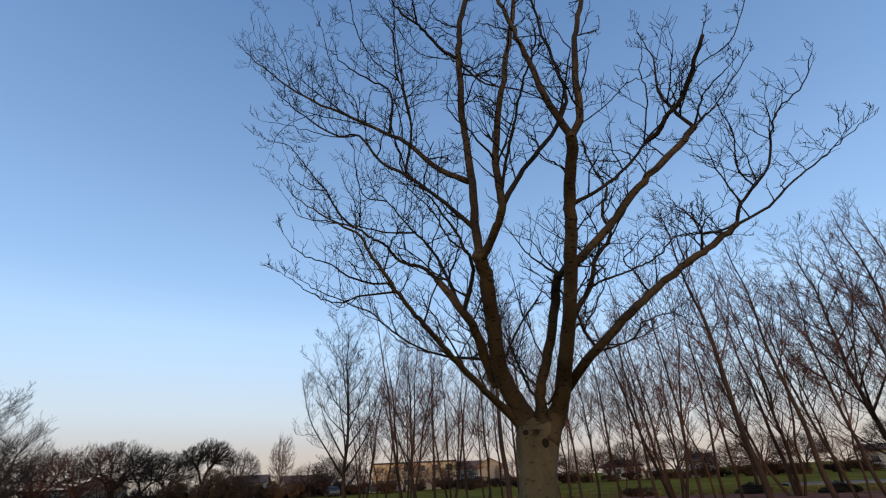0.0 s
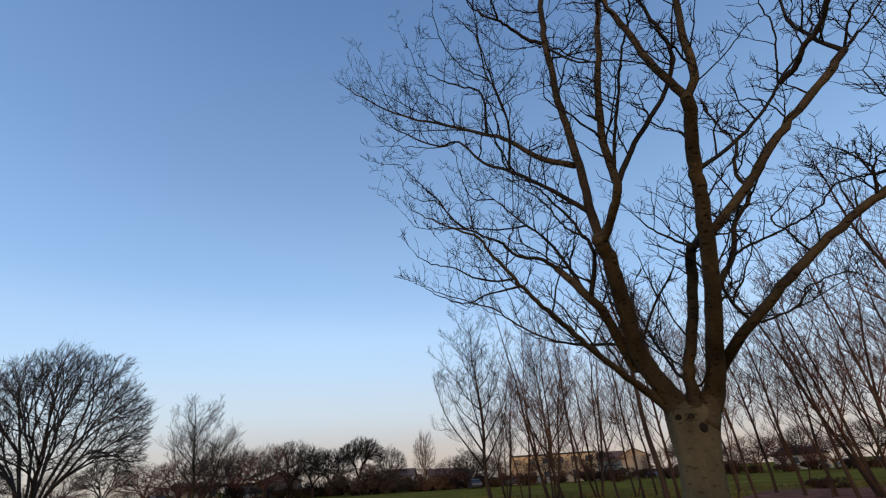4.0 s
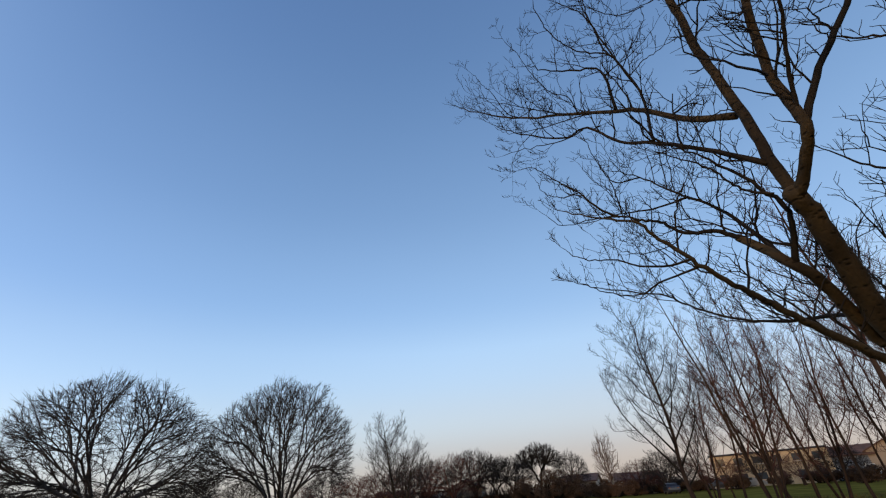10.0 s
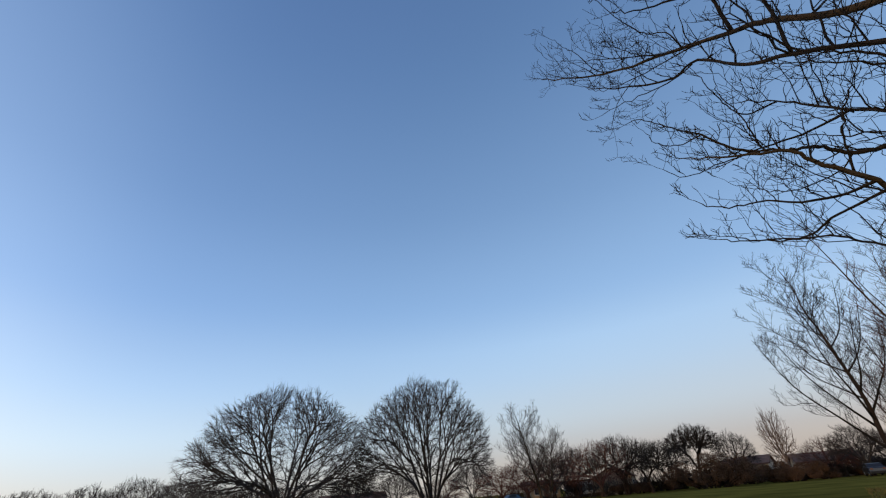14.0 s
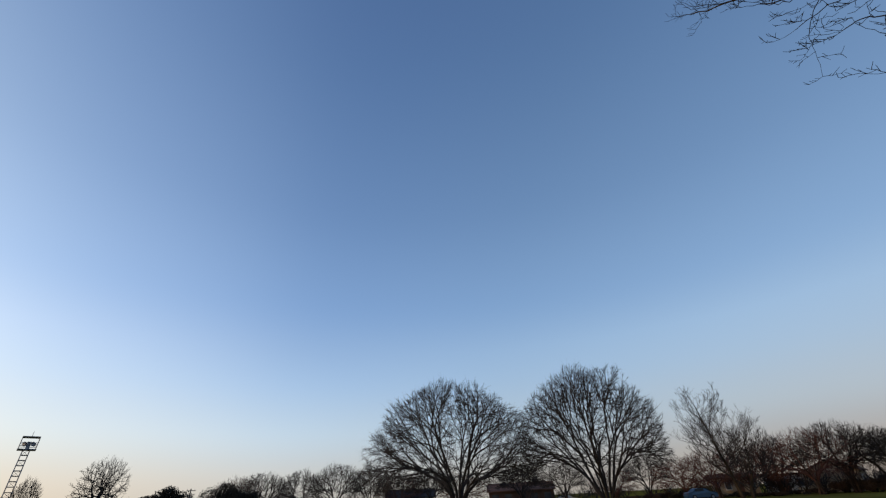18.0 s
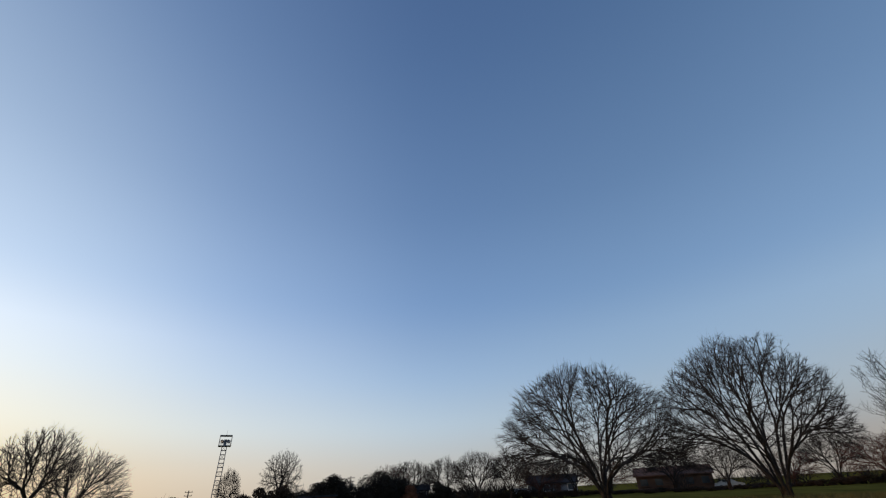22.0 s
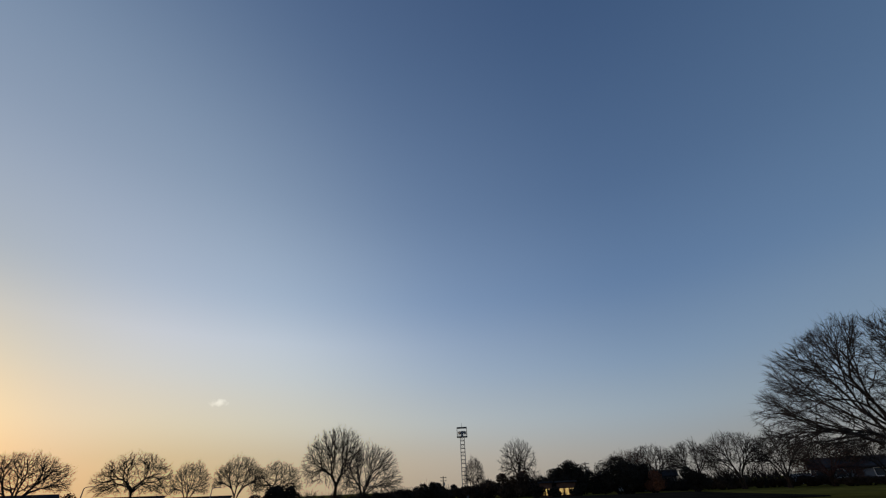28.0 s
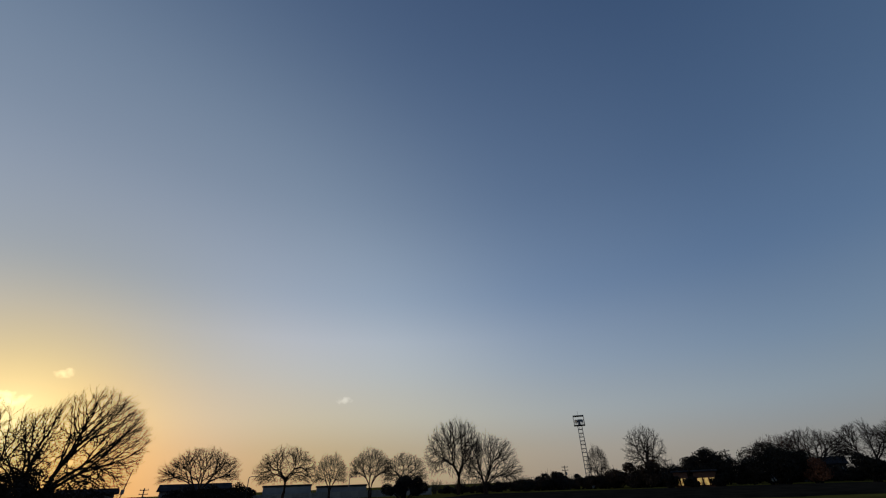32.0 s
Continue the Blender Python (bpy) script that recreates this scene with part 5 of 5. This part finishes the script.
# ---- buildings ----
def house(name, label, heading, far, width, depth, wall_h, mat, roof_mat, gable=1.6, turn=0.0, windows=4, storeys=1, hip=False, door=True):
    """A house that faces the park, with its walls, roof, windows and door."""
    t = thing(name, label, "house", polar(heading, far), heading + turn)
    boxed("wall", (width, depth, wall_h + 0.1), mat, t, (0, 0, -0.1), bevel=0.03)
    r = Heap()
    w, d, e = width / 2 + 0.4, depth / 2 + 0.4, wall_h
    if gable > 0.3 and hip:
        ins = w * 0.45
        r.add([(-w, -d, e), (w, -d, e), (w, d, e), (-w, d, e), (-w + ins, 0, e + gable), (w - ins, 0, e + gable),
               (-w, -d, e - 0.16), (w, -d, e - 0.16), (w, d, e - 0.16), (-w, d, e - 0.16)],
              [(0, 1, 5, 4), (2, 3, 4, 5), (1, 2, 5), (3, 0, 4), (6, 7, 1, 0), (7, 8, 2, 1), (8, 9, 3, 2), (9, 6, 0, 3), (9, 8, 7, 6)])
    elif gable > 0.3:
        low = e - gable * 0.4 / (depth / 2)
        for sy in (-1, 1):
            r.add([(-w, sy * d, low), (w, sy * d, low), (w, 0, e + gable), (-w, 0, e + gable), (-w, sy * d, low + 0.2), (w, sy * d, low + 0.2), (w, 0, e + gable + 0.2), (-w, 0, e + gable + 0.2)],
                  [(0, 1, 2, 3), (4, 5, 6, 7), (0, 1, 5, 4), (1, 2, 6, 5), (2, 3, 7, 6), (3, 0, 4, 7)])
        for sx in (-1, 1):
            g = Heap()
            x0, x1, hd = sx * (width / 2 - 0.2), sx * (width / 2 - 0.002), depth / 2
            g.add([(x0, -hd, e), (x0, hd, e), (x0, 0, e + gable), (x1, -hd, e), (x1, hd, e), (x1, 0, e + gable)], [(0, 1, 2), (3, 4, 5), (0, 1, 4, 3), (1, 2, 5, 4), (2, 0, 3, 5)])
            part("gable_wall", g, mat, t)
    else:
        r.box(-w + 0.25, w - 0.25, -d + 0.25, d - 0.25, e + 0.002, e + 0.3)
    part("roof", r, roof_mat, t)
    if not windows:
        return t
    step = width / windows
    for s in range(storeys):
        for i in range(windows):
            x = -width / 2 + step * (i + 0.5)
            z = 0.9 + s * (wall_h / storeys)
            if door and s == 0 and i == windows // 2:
                d_ob = boxed("door", (0.95, 0.08, 2.05), ROOF, t, (x, -depth / 2 - 0.03, 0.0))
                boxed("door_handle", (0.05, 0.05, 0.14), STEEL, d_ob, (x + 0.35, -depth / 2 - 0.09, 1.0), bevel=0.01)
                continue
            wd = boxed("window", (min(1.7, step * 0.55), 0.1, 1.25), mat if mat in (TAN, BRICKWALL) else FRAME, t, (x, -depth / 2 - 0.02, z))
            boxed("pane", (min(1.7, step * 0.55) - 0.18, 0.03, 1.05), PANE, wd, (x, -depth / 2 - 0.08, z + 0.1), bevel=0)
            boxed("sill", (min(1.7, step * 0.55) + 0.1, 0.16, 0.06), mat if mat is BRICKWALL else FRAME, wd, (x, -depth / 2 - 0.1, z - 0.065), bevel=0.01)
    return t


house("apartment_building", "long tan two-storey building lit by the low sun", 4.8, 104, 17.5, 9, 5.0, TAN, SLATE, 0.0, 0, 6, 2)
house("house", "brown-grey low house beside the tan building", -1.4, 106, 7, 7, 3.6, GREYWALL, ROOF, 1.4, 0, 3, 1)
house("house", "warm cream gabled house behind the trees", -4.4, 106, 7, 5.4, 4.0, PEACH, ROOF, 1.3, 90, 2, 1)
house("house", "small house with a brown tiled roof", 17.6, 98, 8, 7, 2.3, CREAM, ROOF, 1.2, 12, 4, 1)
house("house", "pale house half hidden by brown hedges", 23.6, 104, 7, 7, 2.8, CREAM, ROOF, 1.2, -10, 3, 1)
house("house", "cream low house behind the leaning tree", 45.4, 98, 7, 7, 2.6, CREAM, ROOF, 0.6, 0, 4, 1)
house("house", "white low house with a grey roof", 41.0, 100, 6, 7, 2.6, WHITE, SLATE, 0.0, 0, 3, 1)
house("house", "cream house with a dark gabled roof", 37.0, 98, 6, 7, 2.8, CREAM, ROOF, 1.5, 80, 2, 1)
house("house", "cream house with a hipped roof beyond the grove", -19.5, 112, 8, 7, 2.6, CREAM, SLATE, 1.2, 5, 4, 1, True)
house("house", "low cream house beyond the grove", -27.6, 108, 4, 7, 2.6, CREAM, ROOF, 1.3, -6, 4, 1)
house("house", "yellow-cream house at the far lawn edge", -42.0, 116, 5, 5, 3.0, CREAM, ROOF, 0.8, 10, 2, 1)
house("house", "pale house at the far lawn edge", -49, 104, 8, 7, 3.0, CREAM, SLATE, 1.2, 0, 4, 1)
house("house", "low brown brick house with a brown roof behind the round trees", 67.5, 102, 13, 7, 2.6, BRICKWALL, ROOF, 1.3, 0, 5, 1)
house("house", "grey wide house behind the round trees", 80.5, 106, 10, 7, 2.4, GREYWALL, SLATE, 1.4, 0, 4, 1)
house("house", "grey low house beside evergreen shrubs", 97.5, 96, 8, 6, 2.2, GREYWALL, SLATE, 0.9, 0, 4, 1)
house("warehouse", "long low grey warehouse with a flat roof", 153.4, 104, 9, 9, 2.3, PALEWALL, SLATE, 0.0, 0, 0, 1)
house("warehouse", "long low pale shed behind a fence", 147.4, 100, 9.5, 8, 1.9, PALEWALL, SLATE, 0.0, 0, 0, 1)
house("house", "dark low house under the evening sky", 162.6, 92, 10, 7, 2.2, GREYWALL, SLATE, 0.8, 0, 0, 1)
house("house", "dark shed beside the windswept trees", 171.6, 70, 5, 5, 2.0, GREYWALL, SLATE, 0.4, 0, 0, 1)


def kiosk(heading, far, width, label):
    """A low hut whose front window is lit from inside."""
    t = thing("kiosk", label, "hut", polar(heading, far), heading, "lit huts")
    boxed("wall", (width + 0.5, 2.4, 2.0), ROOF, t, (0, 0, -0.1))
    boxed("roof", (width + 1.0, 3.0, 0.2), SLATE, t, (0, -0.1, 1.905))
    for i in range(3):
        wd = boxed("window", (width / 3 - 0.1, 0.08, 0.95), ROOF, t, (width * (i - 1) / 3, -1.23, 0.25))
        boxed("pane", (width / 3 - 0.2, 0.03, 0.83), LIT, wd, (width * (i - 1) / 3, -1.285, 0.31), "lit yellow window pane", bevel=0)
    return t


kiosk(109.2, 76, 1.3, "dark low hut with a lit yellow window")
kiosk(106.9, 76, 2.3, "dark low hut with a wide lit yellow window")


# ---- fence in front of the warehouse ----
def fence(h0, h1, far, step=1.6):
    t = thing("fence", "pale low panel fence along the park edge", "fence", (0, 0, 0))
    n = int(abs(radians(h1 - h0)) * far / step)
    for i in range(n + 1):
        a = h0 + (h1 - h0) * i / n
        p = polar(a, far)
        ob = boxed("post", (0.12, 0.12, 1.45), CONCRETE, t, (0, 0, -0.1), bevel=0.01)
        ob.matrix_basis = pose(*p, 0, 0, a)
        if i < n:
            b = a + (h1 - h0) / n / 2
            ob = boxed("panel", (step - 0.14, 0.05, 1.05), CONCRETE, t, (0, 0, 0.1), bevel=0.01)
            ob.matrix_basis = pose(*polar(b, far), 0, 0, b)
    return t


fence(157, 137, 88)


# ---- lattice tower ----
def tower(heading, far, high):
    t = thing("lattice_tower", "tall steel lattice tower with a railed platform and loudspeakers", "tower", polar(heading, far), heading)
    b = 0.42
    boxed("footing", (1.8, 1.8, 0.5), CONCRETE, t, (0, 0, -0.2))
    top = high - 2.2
    corners = [(-b, -b), (b, -b), (b, b), (-b, b)]
    for x, y in corners:
        h = Heap()
        h.tube([(x * 1.25, y * 1.25, 0.2), (x, y, top)], [0.085, 0.07], 6, True)
        part("leg", h, STEEL, t)
    n = 15
    for i in range(n):
        z0, z1 = 0.4 + (top - 0.4) * i / n, 0.4 + (top - 0.4) * (i + 1) / n
        for k in range(4):
            (x0, y0), (x1, y1) = corners[k], corners[(k + 1) % 4]
            f = 1.25 - 0.25 * z1 / top
            h = Heap()
            h.tube([(x0 * f, y0 * f, z1), (x1 * f, y1 * f, z1)], [0.048, 0.048], 4, True)
            part("strut", h, STEEL, t)
            if i % 2 == k % 2:
                h = Heap()
                g = 1.25 - 0.25 * z0 / top
                h.tube([(x0 * g, y0 * g, z0), (x1 * f, y1 * f, z1)], [0.022, 0.022], 4, True)
                part("brace", h, STEEL, t)
    boxed("platform", (2.3, 2.3, 0.12), STEEL, t, (0, 0, top))
    boxed("canopy", (2.2, 2.2, 0.1), STEEL, t, (0, 0, high - 0.35))
    h = Heap()
    h.tube([(0, 0, high - 0.3), (0, 0, high + 0.7)], [0.04, 0.02], 6, True)
    part("aerial", h, STEEL, t)
    for x in (-1.06, 1.06):
        for y in (-1.06, 1.06):
            h = Heap()
            h.tube([(x, y, top + 0.1), (x, y, high - 0.3)], [0.055, 0.055], 5, True)
            part("post", h, STEEL, t)
    for z in (top + 0.55, top + 1.0):
        for k in range(4):
            a = math.pi / 2 * k
            p = [(1.06 * math.cos(a) - s * 1.06 * math.sin(a), 1.06 * math.sin(a) + s * 1.06 * math.cos(a), z) for s in (-1, 1)]
            h = Heap()
            h.tube(p, [0.042, 0.042], 4, True)
            part("rail", h, STEEL, t)
    for a in (0.6, 2.2, 3.9, 5.3):
        h = Heap()
        c = np.array((0.35 * math.cos(a), 0.35 * math.sin(a), top + 0.9))
        o = np.array((math.cos(a), math.sin(a), 0))
        h.tube([c, c + o * 0.15, c + o * 0.5], [0.09, 0.13, 0.3], 10, True)
        part("loudspeaker", h, STEEL, t, "grey horn loudspeaker")
    boxed("cabinet", (0.5, 0.4, 1.1), STEEL, t, (0, 0, top + 0.14))
    return t


tower(118.5, 100, 13.6)


# ---- poles, cars, small things ----
def pole(heading, far, high, arm=1.6, label="grey utility pole with a crossarm"):
    t = thing("utility_pole", label, "utility pole", polar(heading, far), heading + 20, "utility poles")
    h = Heap()
    h.tube([(0, 0, -0.2), (0, 0, high)], [0.16, 0.1], 8, True)
    part("shaft", h, WOODPOLE, t, smooth=True)
    for z in (high - 0.4, high - 1.1):
        boxed("crossarm", (arm, 0.1, 0.12), WOODPOLE, t, (0, -0.12, z), bevel=0.01)
        for x in (-arm * 0.42, 0, arm * 0.42):
            h = Heap()
            h.tube([(x, -0.12, z + 0.11), (x, -0.12, z + 0.3)], [0.05, 0.035], 6, True)
            part("insulator", h, CONCRETE, t)
    h = Heap()
    h.tube([(0.25, 0, high - 2.1), (0.25, 0, high - 1.4)], [0.2, 0.2], 8, True)
    part("transformer", h, STEEL, t)
    return t




def mast(heading, far, high, slant):
    """A thin mast that has sunk to one side, with a small box and a short cross rod."""
    t = thing("leaning_mast", "thin dark mast leaning over the shed roofs", "mast", polar(heading, far), heading)
    h = Heap()
    h.tube([(0, 0, -0.2), (slant * 0.5, 0, high * 0.5), (slant, 0, high)], [0.1, 0.08, 0.05], 8, True)
    part("shaft", h, WOODPOLE, t, smooth=True)
    boxed("meter_box", (0.45, 0.3, 0.6), STEEL, t, (slant * 0.42, -0.2, high * 0.38))
    h = Heap()
    h.tube([(slant * 0.6 - 0.5, -0.1, high * 0.62), (slant * 0.6 + 0.5, -0.1, high * 0.66)], [0.035, 0.035], 6, True)
    part("cross_rod", h, STEEL, t)
    return t


mast(169.2, 84, 5.2, 0.9)
pole(104.2, 104, 5.6)
pole(121.0, 120, 4.6)
pole(167.2, 110, 3.0)
pole(71, 110, 5.0)


def lamp_post(heading, far, high):
    t = thing("street_lamp", "thin grey street lamp with a side arm", "street lamp", polar(heading, far), heading)
    h = Heap()
    h.tube(spline([(0, 0, -0.1), (0, 0, high * 0.8), (0.15, 0, high * 0.97), (0.9, 0, high)], 4), np.linspace(0.09, 0.05, 13), 8, True)
    part("shaft", h, STEEL, t, smooth=True)
    boxed("lamp_head", (0.6, 0.22, 0.12), STEEL, t, (1.1, 0, high - 0.08))
    return t


lamp_post(157.6, 86, 3.9)
lamp_post(146.6, 90, 3.4)


def car(heading, far, turn, tone, label, van=False):
    t = thing("parked_car", label, "car", polar(heading, far), heading + turn, "parked cars")
    high = 1.75 if van else 1.45
    if van:
        prof = [(-2.1, 0.28), (-2.14, 0.6), (-2.12, 1.0), (-2.0, 1.5), (-1.8, high), (0.6, high), (0.95, high - 0.12), (1.45, 1.05), (2.0, 0.95), (2.14, 0.75), (2.14, 0.4), (2.05, 0.28)]
    else:
        prof = [(-2.08, 0.28), (-2.14, 0.55), (-2.1, 0.85), (-1.95, 0.95), (-1.4, 1.0), (-0.85, high - 0.07), (-0.5, high), (0.2, high), (0.5, high - 0.06), (1.1, 1.0), (1.8, 0.9), (2.06, 0.78), (2.14, 0.55), (2.06, 0.28)]
    h, n = Heap(), len(prof)
    rows = ((-0.82, 0.96, 0.0), (-0.86, 1.0, 0.04), (0.86, 1.0, 0.04), (0.82, 0.96, 0.0))
    verts = [(x * k, y * (0.8 if z > 1.06 else 1.0), z - (0.04 - d) * (z > 0.6)) for y, k, d in rows for x, z in prof]
    h.add(verts, [tuple(range(n))[::-1], tuple(range(3 * n, 4 * n))] + [(j * n + i, j * n + (i + 1) % n, j * n + n + (i + 1) % n, j * n + n + i) for j in range(3) for i in range(n)])
    body = part("body", h, tone, t)
    for y in (-0.79, 0.79):
        boxed("side_window", (1.7 if van else 1.2, 0.03, 0.34), PANE, body, (-0.35, y, 1.06), bevel=0)
    boxed("windscreen", (0.04, 1.25, 0.36), PANE, body, (0.86, 0, 1.05), bevel=0)
    for x in (-1.3, 1.3):
        for y in (-0.8, 0.8):
            w = Heap()
            w.tube([(x, y - 0.1, 0.32), (x, y + 0.1, 0.32)], [0.32, 0.32], 14, True)
            wheel = part("wheel", w, RUBBER, t)
            w = Heap()
            w.tube([(x, y - 0.115, 0.32), (x, y + 0.115, 0.32)], [0.19, 0.19], 10, True)
            part("rim", w, STEEL, wheel)
    for y in (-0.6, 0.6):
        boxed("headlight", (0.06, 0.3, 0.14), FRAME, body, (2.1, y, 0.62), bevel=0.02)
        boxed("tail_light", (0.06, 0.25, 0.16), RUST_LEAF, body, (-2.13, y, 0.72), bevel=0.02)
    return t


TARP = paint("dark_blue_tarp_tone", (0.02, 0.06, 0.12))
BLACK, SILVER, WHITEP, BLUE = paint("black_car_paint", (0.02, 0.02, 0.025)), paint("silver_car_paint", (0.3, 0.3, 0.31)), paint("white_car_paint", (0.48, 0.48, 0.47)), paint("blue_car_paint", (0.08, 0.10, 0.25))
car(14.4, 82, 100, BLACK, "black parked car on the lawn edge")
car(9.4, 88, 10, BLACK, "dark parked car beside the tan building")
car(6.9, 92, 5, SILVER, "silver parked car in front of the tan building")
car(-1.0, 98, 5, SILVER, "silver parked car in front of the houses")
car(-2.6, 99, 60, WHITEP, "white parked car in front of the houses")
car(-6.2, 100, 8, BLUE, "dark blue parked car beside the cream house")
car(-23.0, 100, 70, WHITEP, "white parked car beyond the grove")
car(-25.4, 102, 0, SILVER, "silver parked car beyond the grove")
# A car shape stands in here for a blue tarp.
car(48.8, 80, 25, TARP, "blue parked car beyond the leaning tree")
car(62.5, 92, 5, WHITEP, "white parked car behind the round trees")
car(83.9, 98, 5, WHITEP, "white parked van behind the bare trees", True)
car(107.9, 90, 86, SILVER, "silver parked car near the lit huts")
car(105.9, 92, 94, SILVER, "silver parked car near the lit huts")
car(100.4, 88, 80, WHITEP, "white parked car beside shrubs")


# ---- grass tufts ----
def tufts(name, h0, h1, d0, d1, count, seed, tall):
    h, rng = Heap(), random.Random(seed)
    for _ in range(count):
        x, y, _ = polar(rng.uniform(h0, h1), d0 + (d1 - d0) * rng.random())
        for _ in range(3):
            a, hh = rng.uniform(0, 6.28), tall * rng.uniform(0.4, 1.2)
            w = 0.02 + 0.02 * rng.random()
            dx, dy = math.cos(a), math.sin(a)
            h.add([(x - dy * w, y + dx * w, -0.03), (x + dy * w, y - dx * w, -0.03), (x + dx * hh * 0.4, y + dy * hh * 0.4, hh)], [(0, 1, 2)])
    return tagged(part(name, h, BLADE), "tufts of long dry yellow-green grass", "grass", kind="stuff")


tufts("grass_tufts", 38, 66, 27, 46, 9000, 1, 0.42)
tufts("grass_tufts", -48, 16, 26, 44, 7000, 2, 0.16)
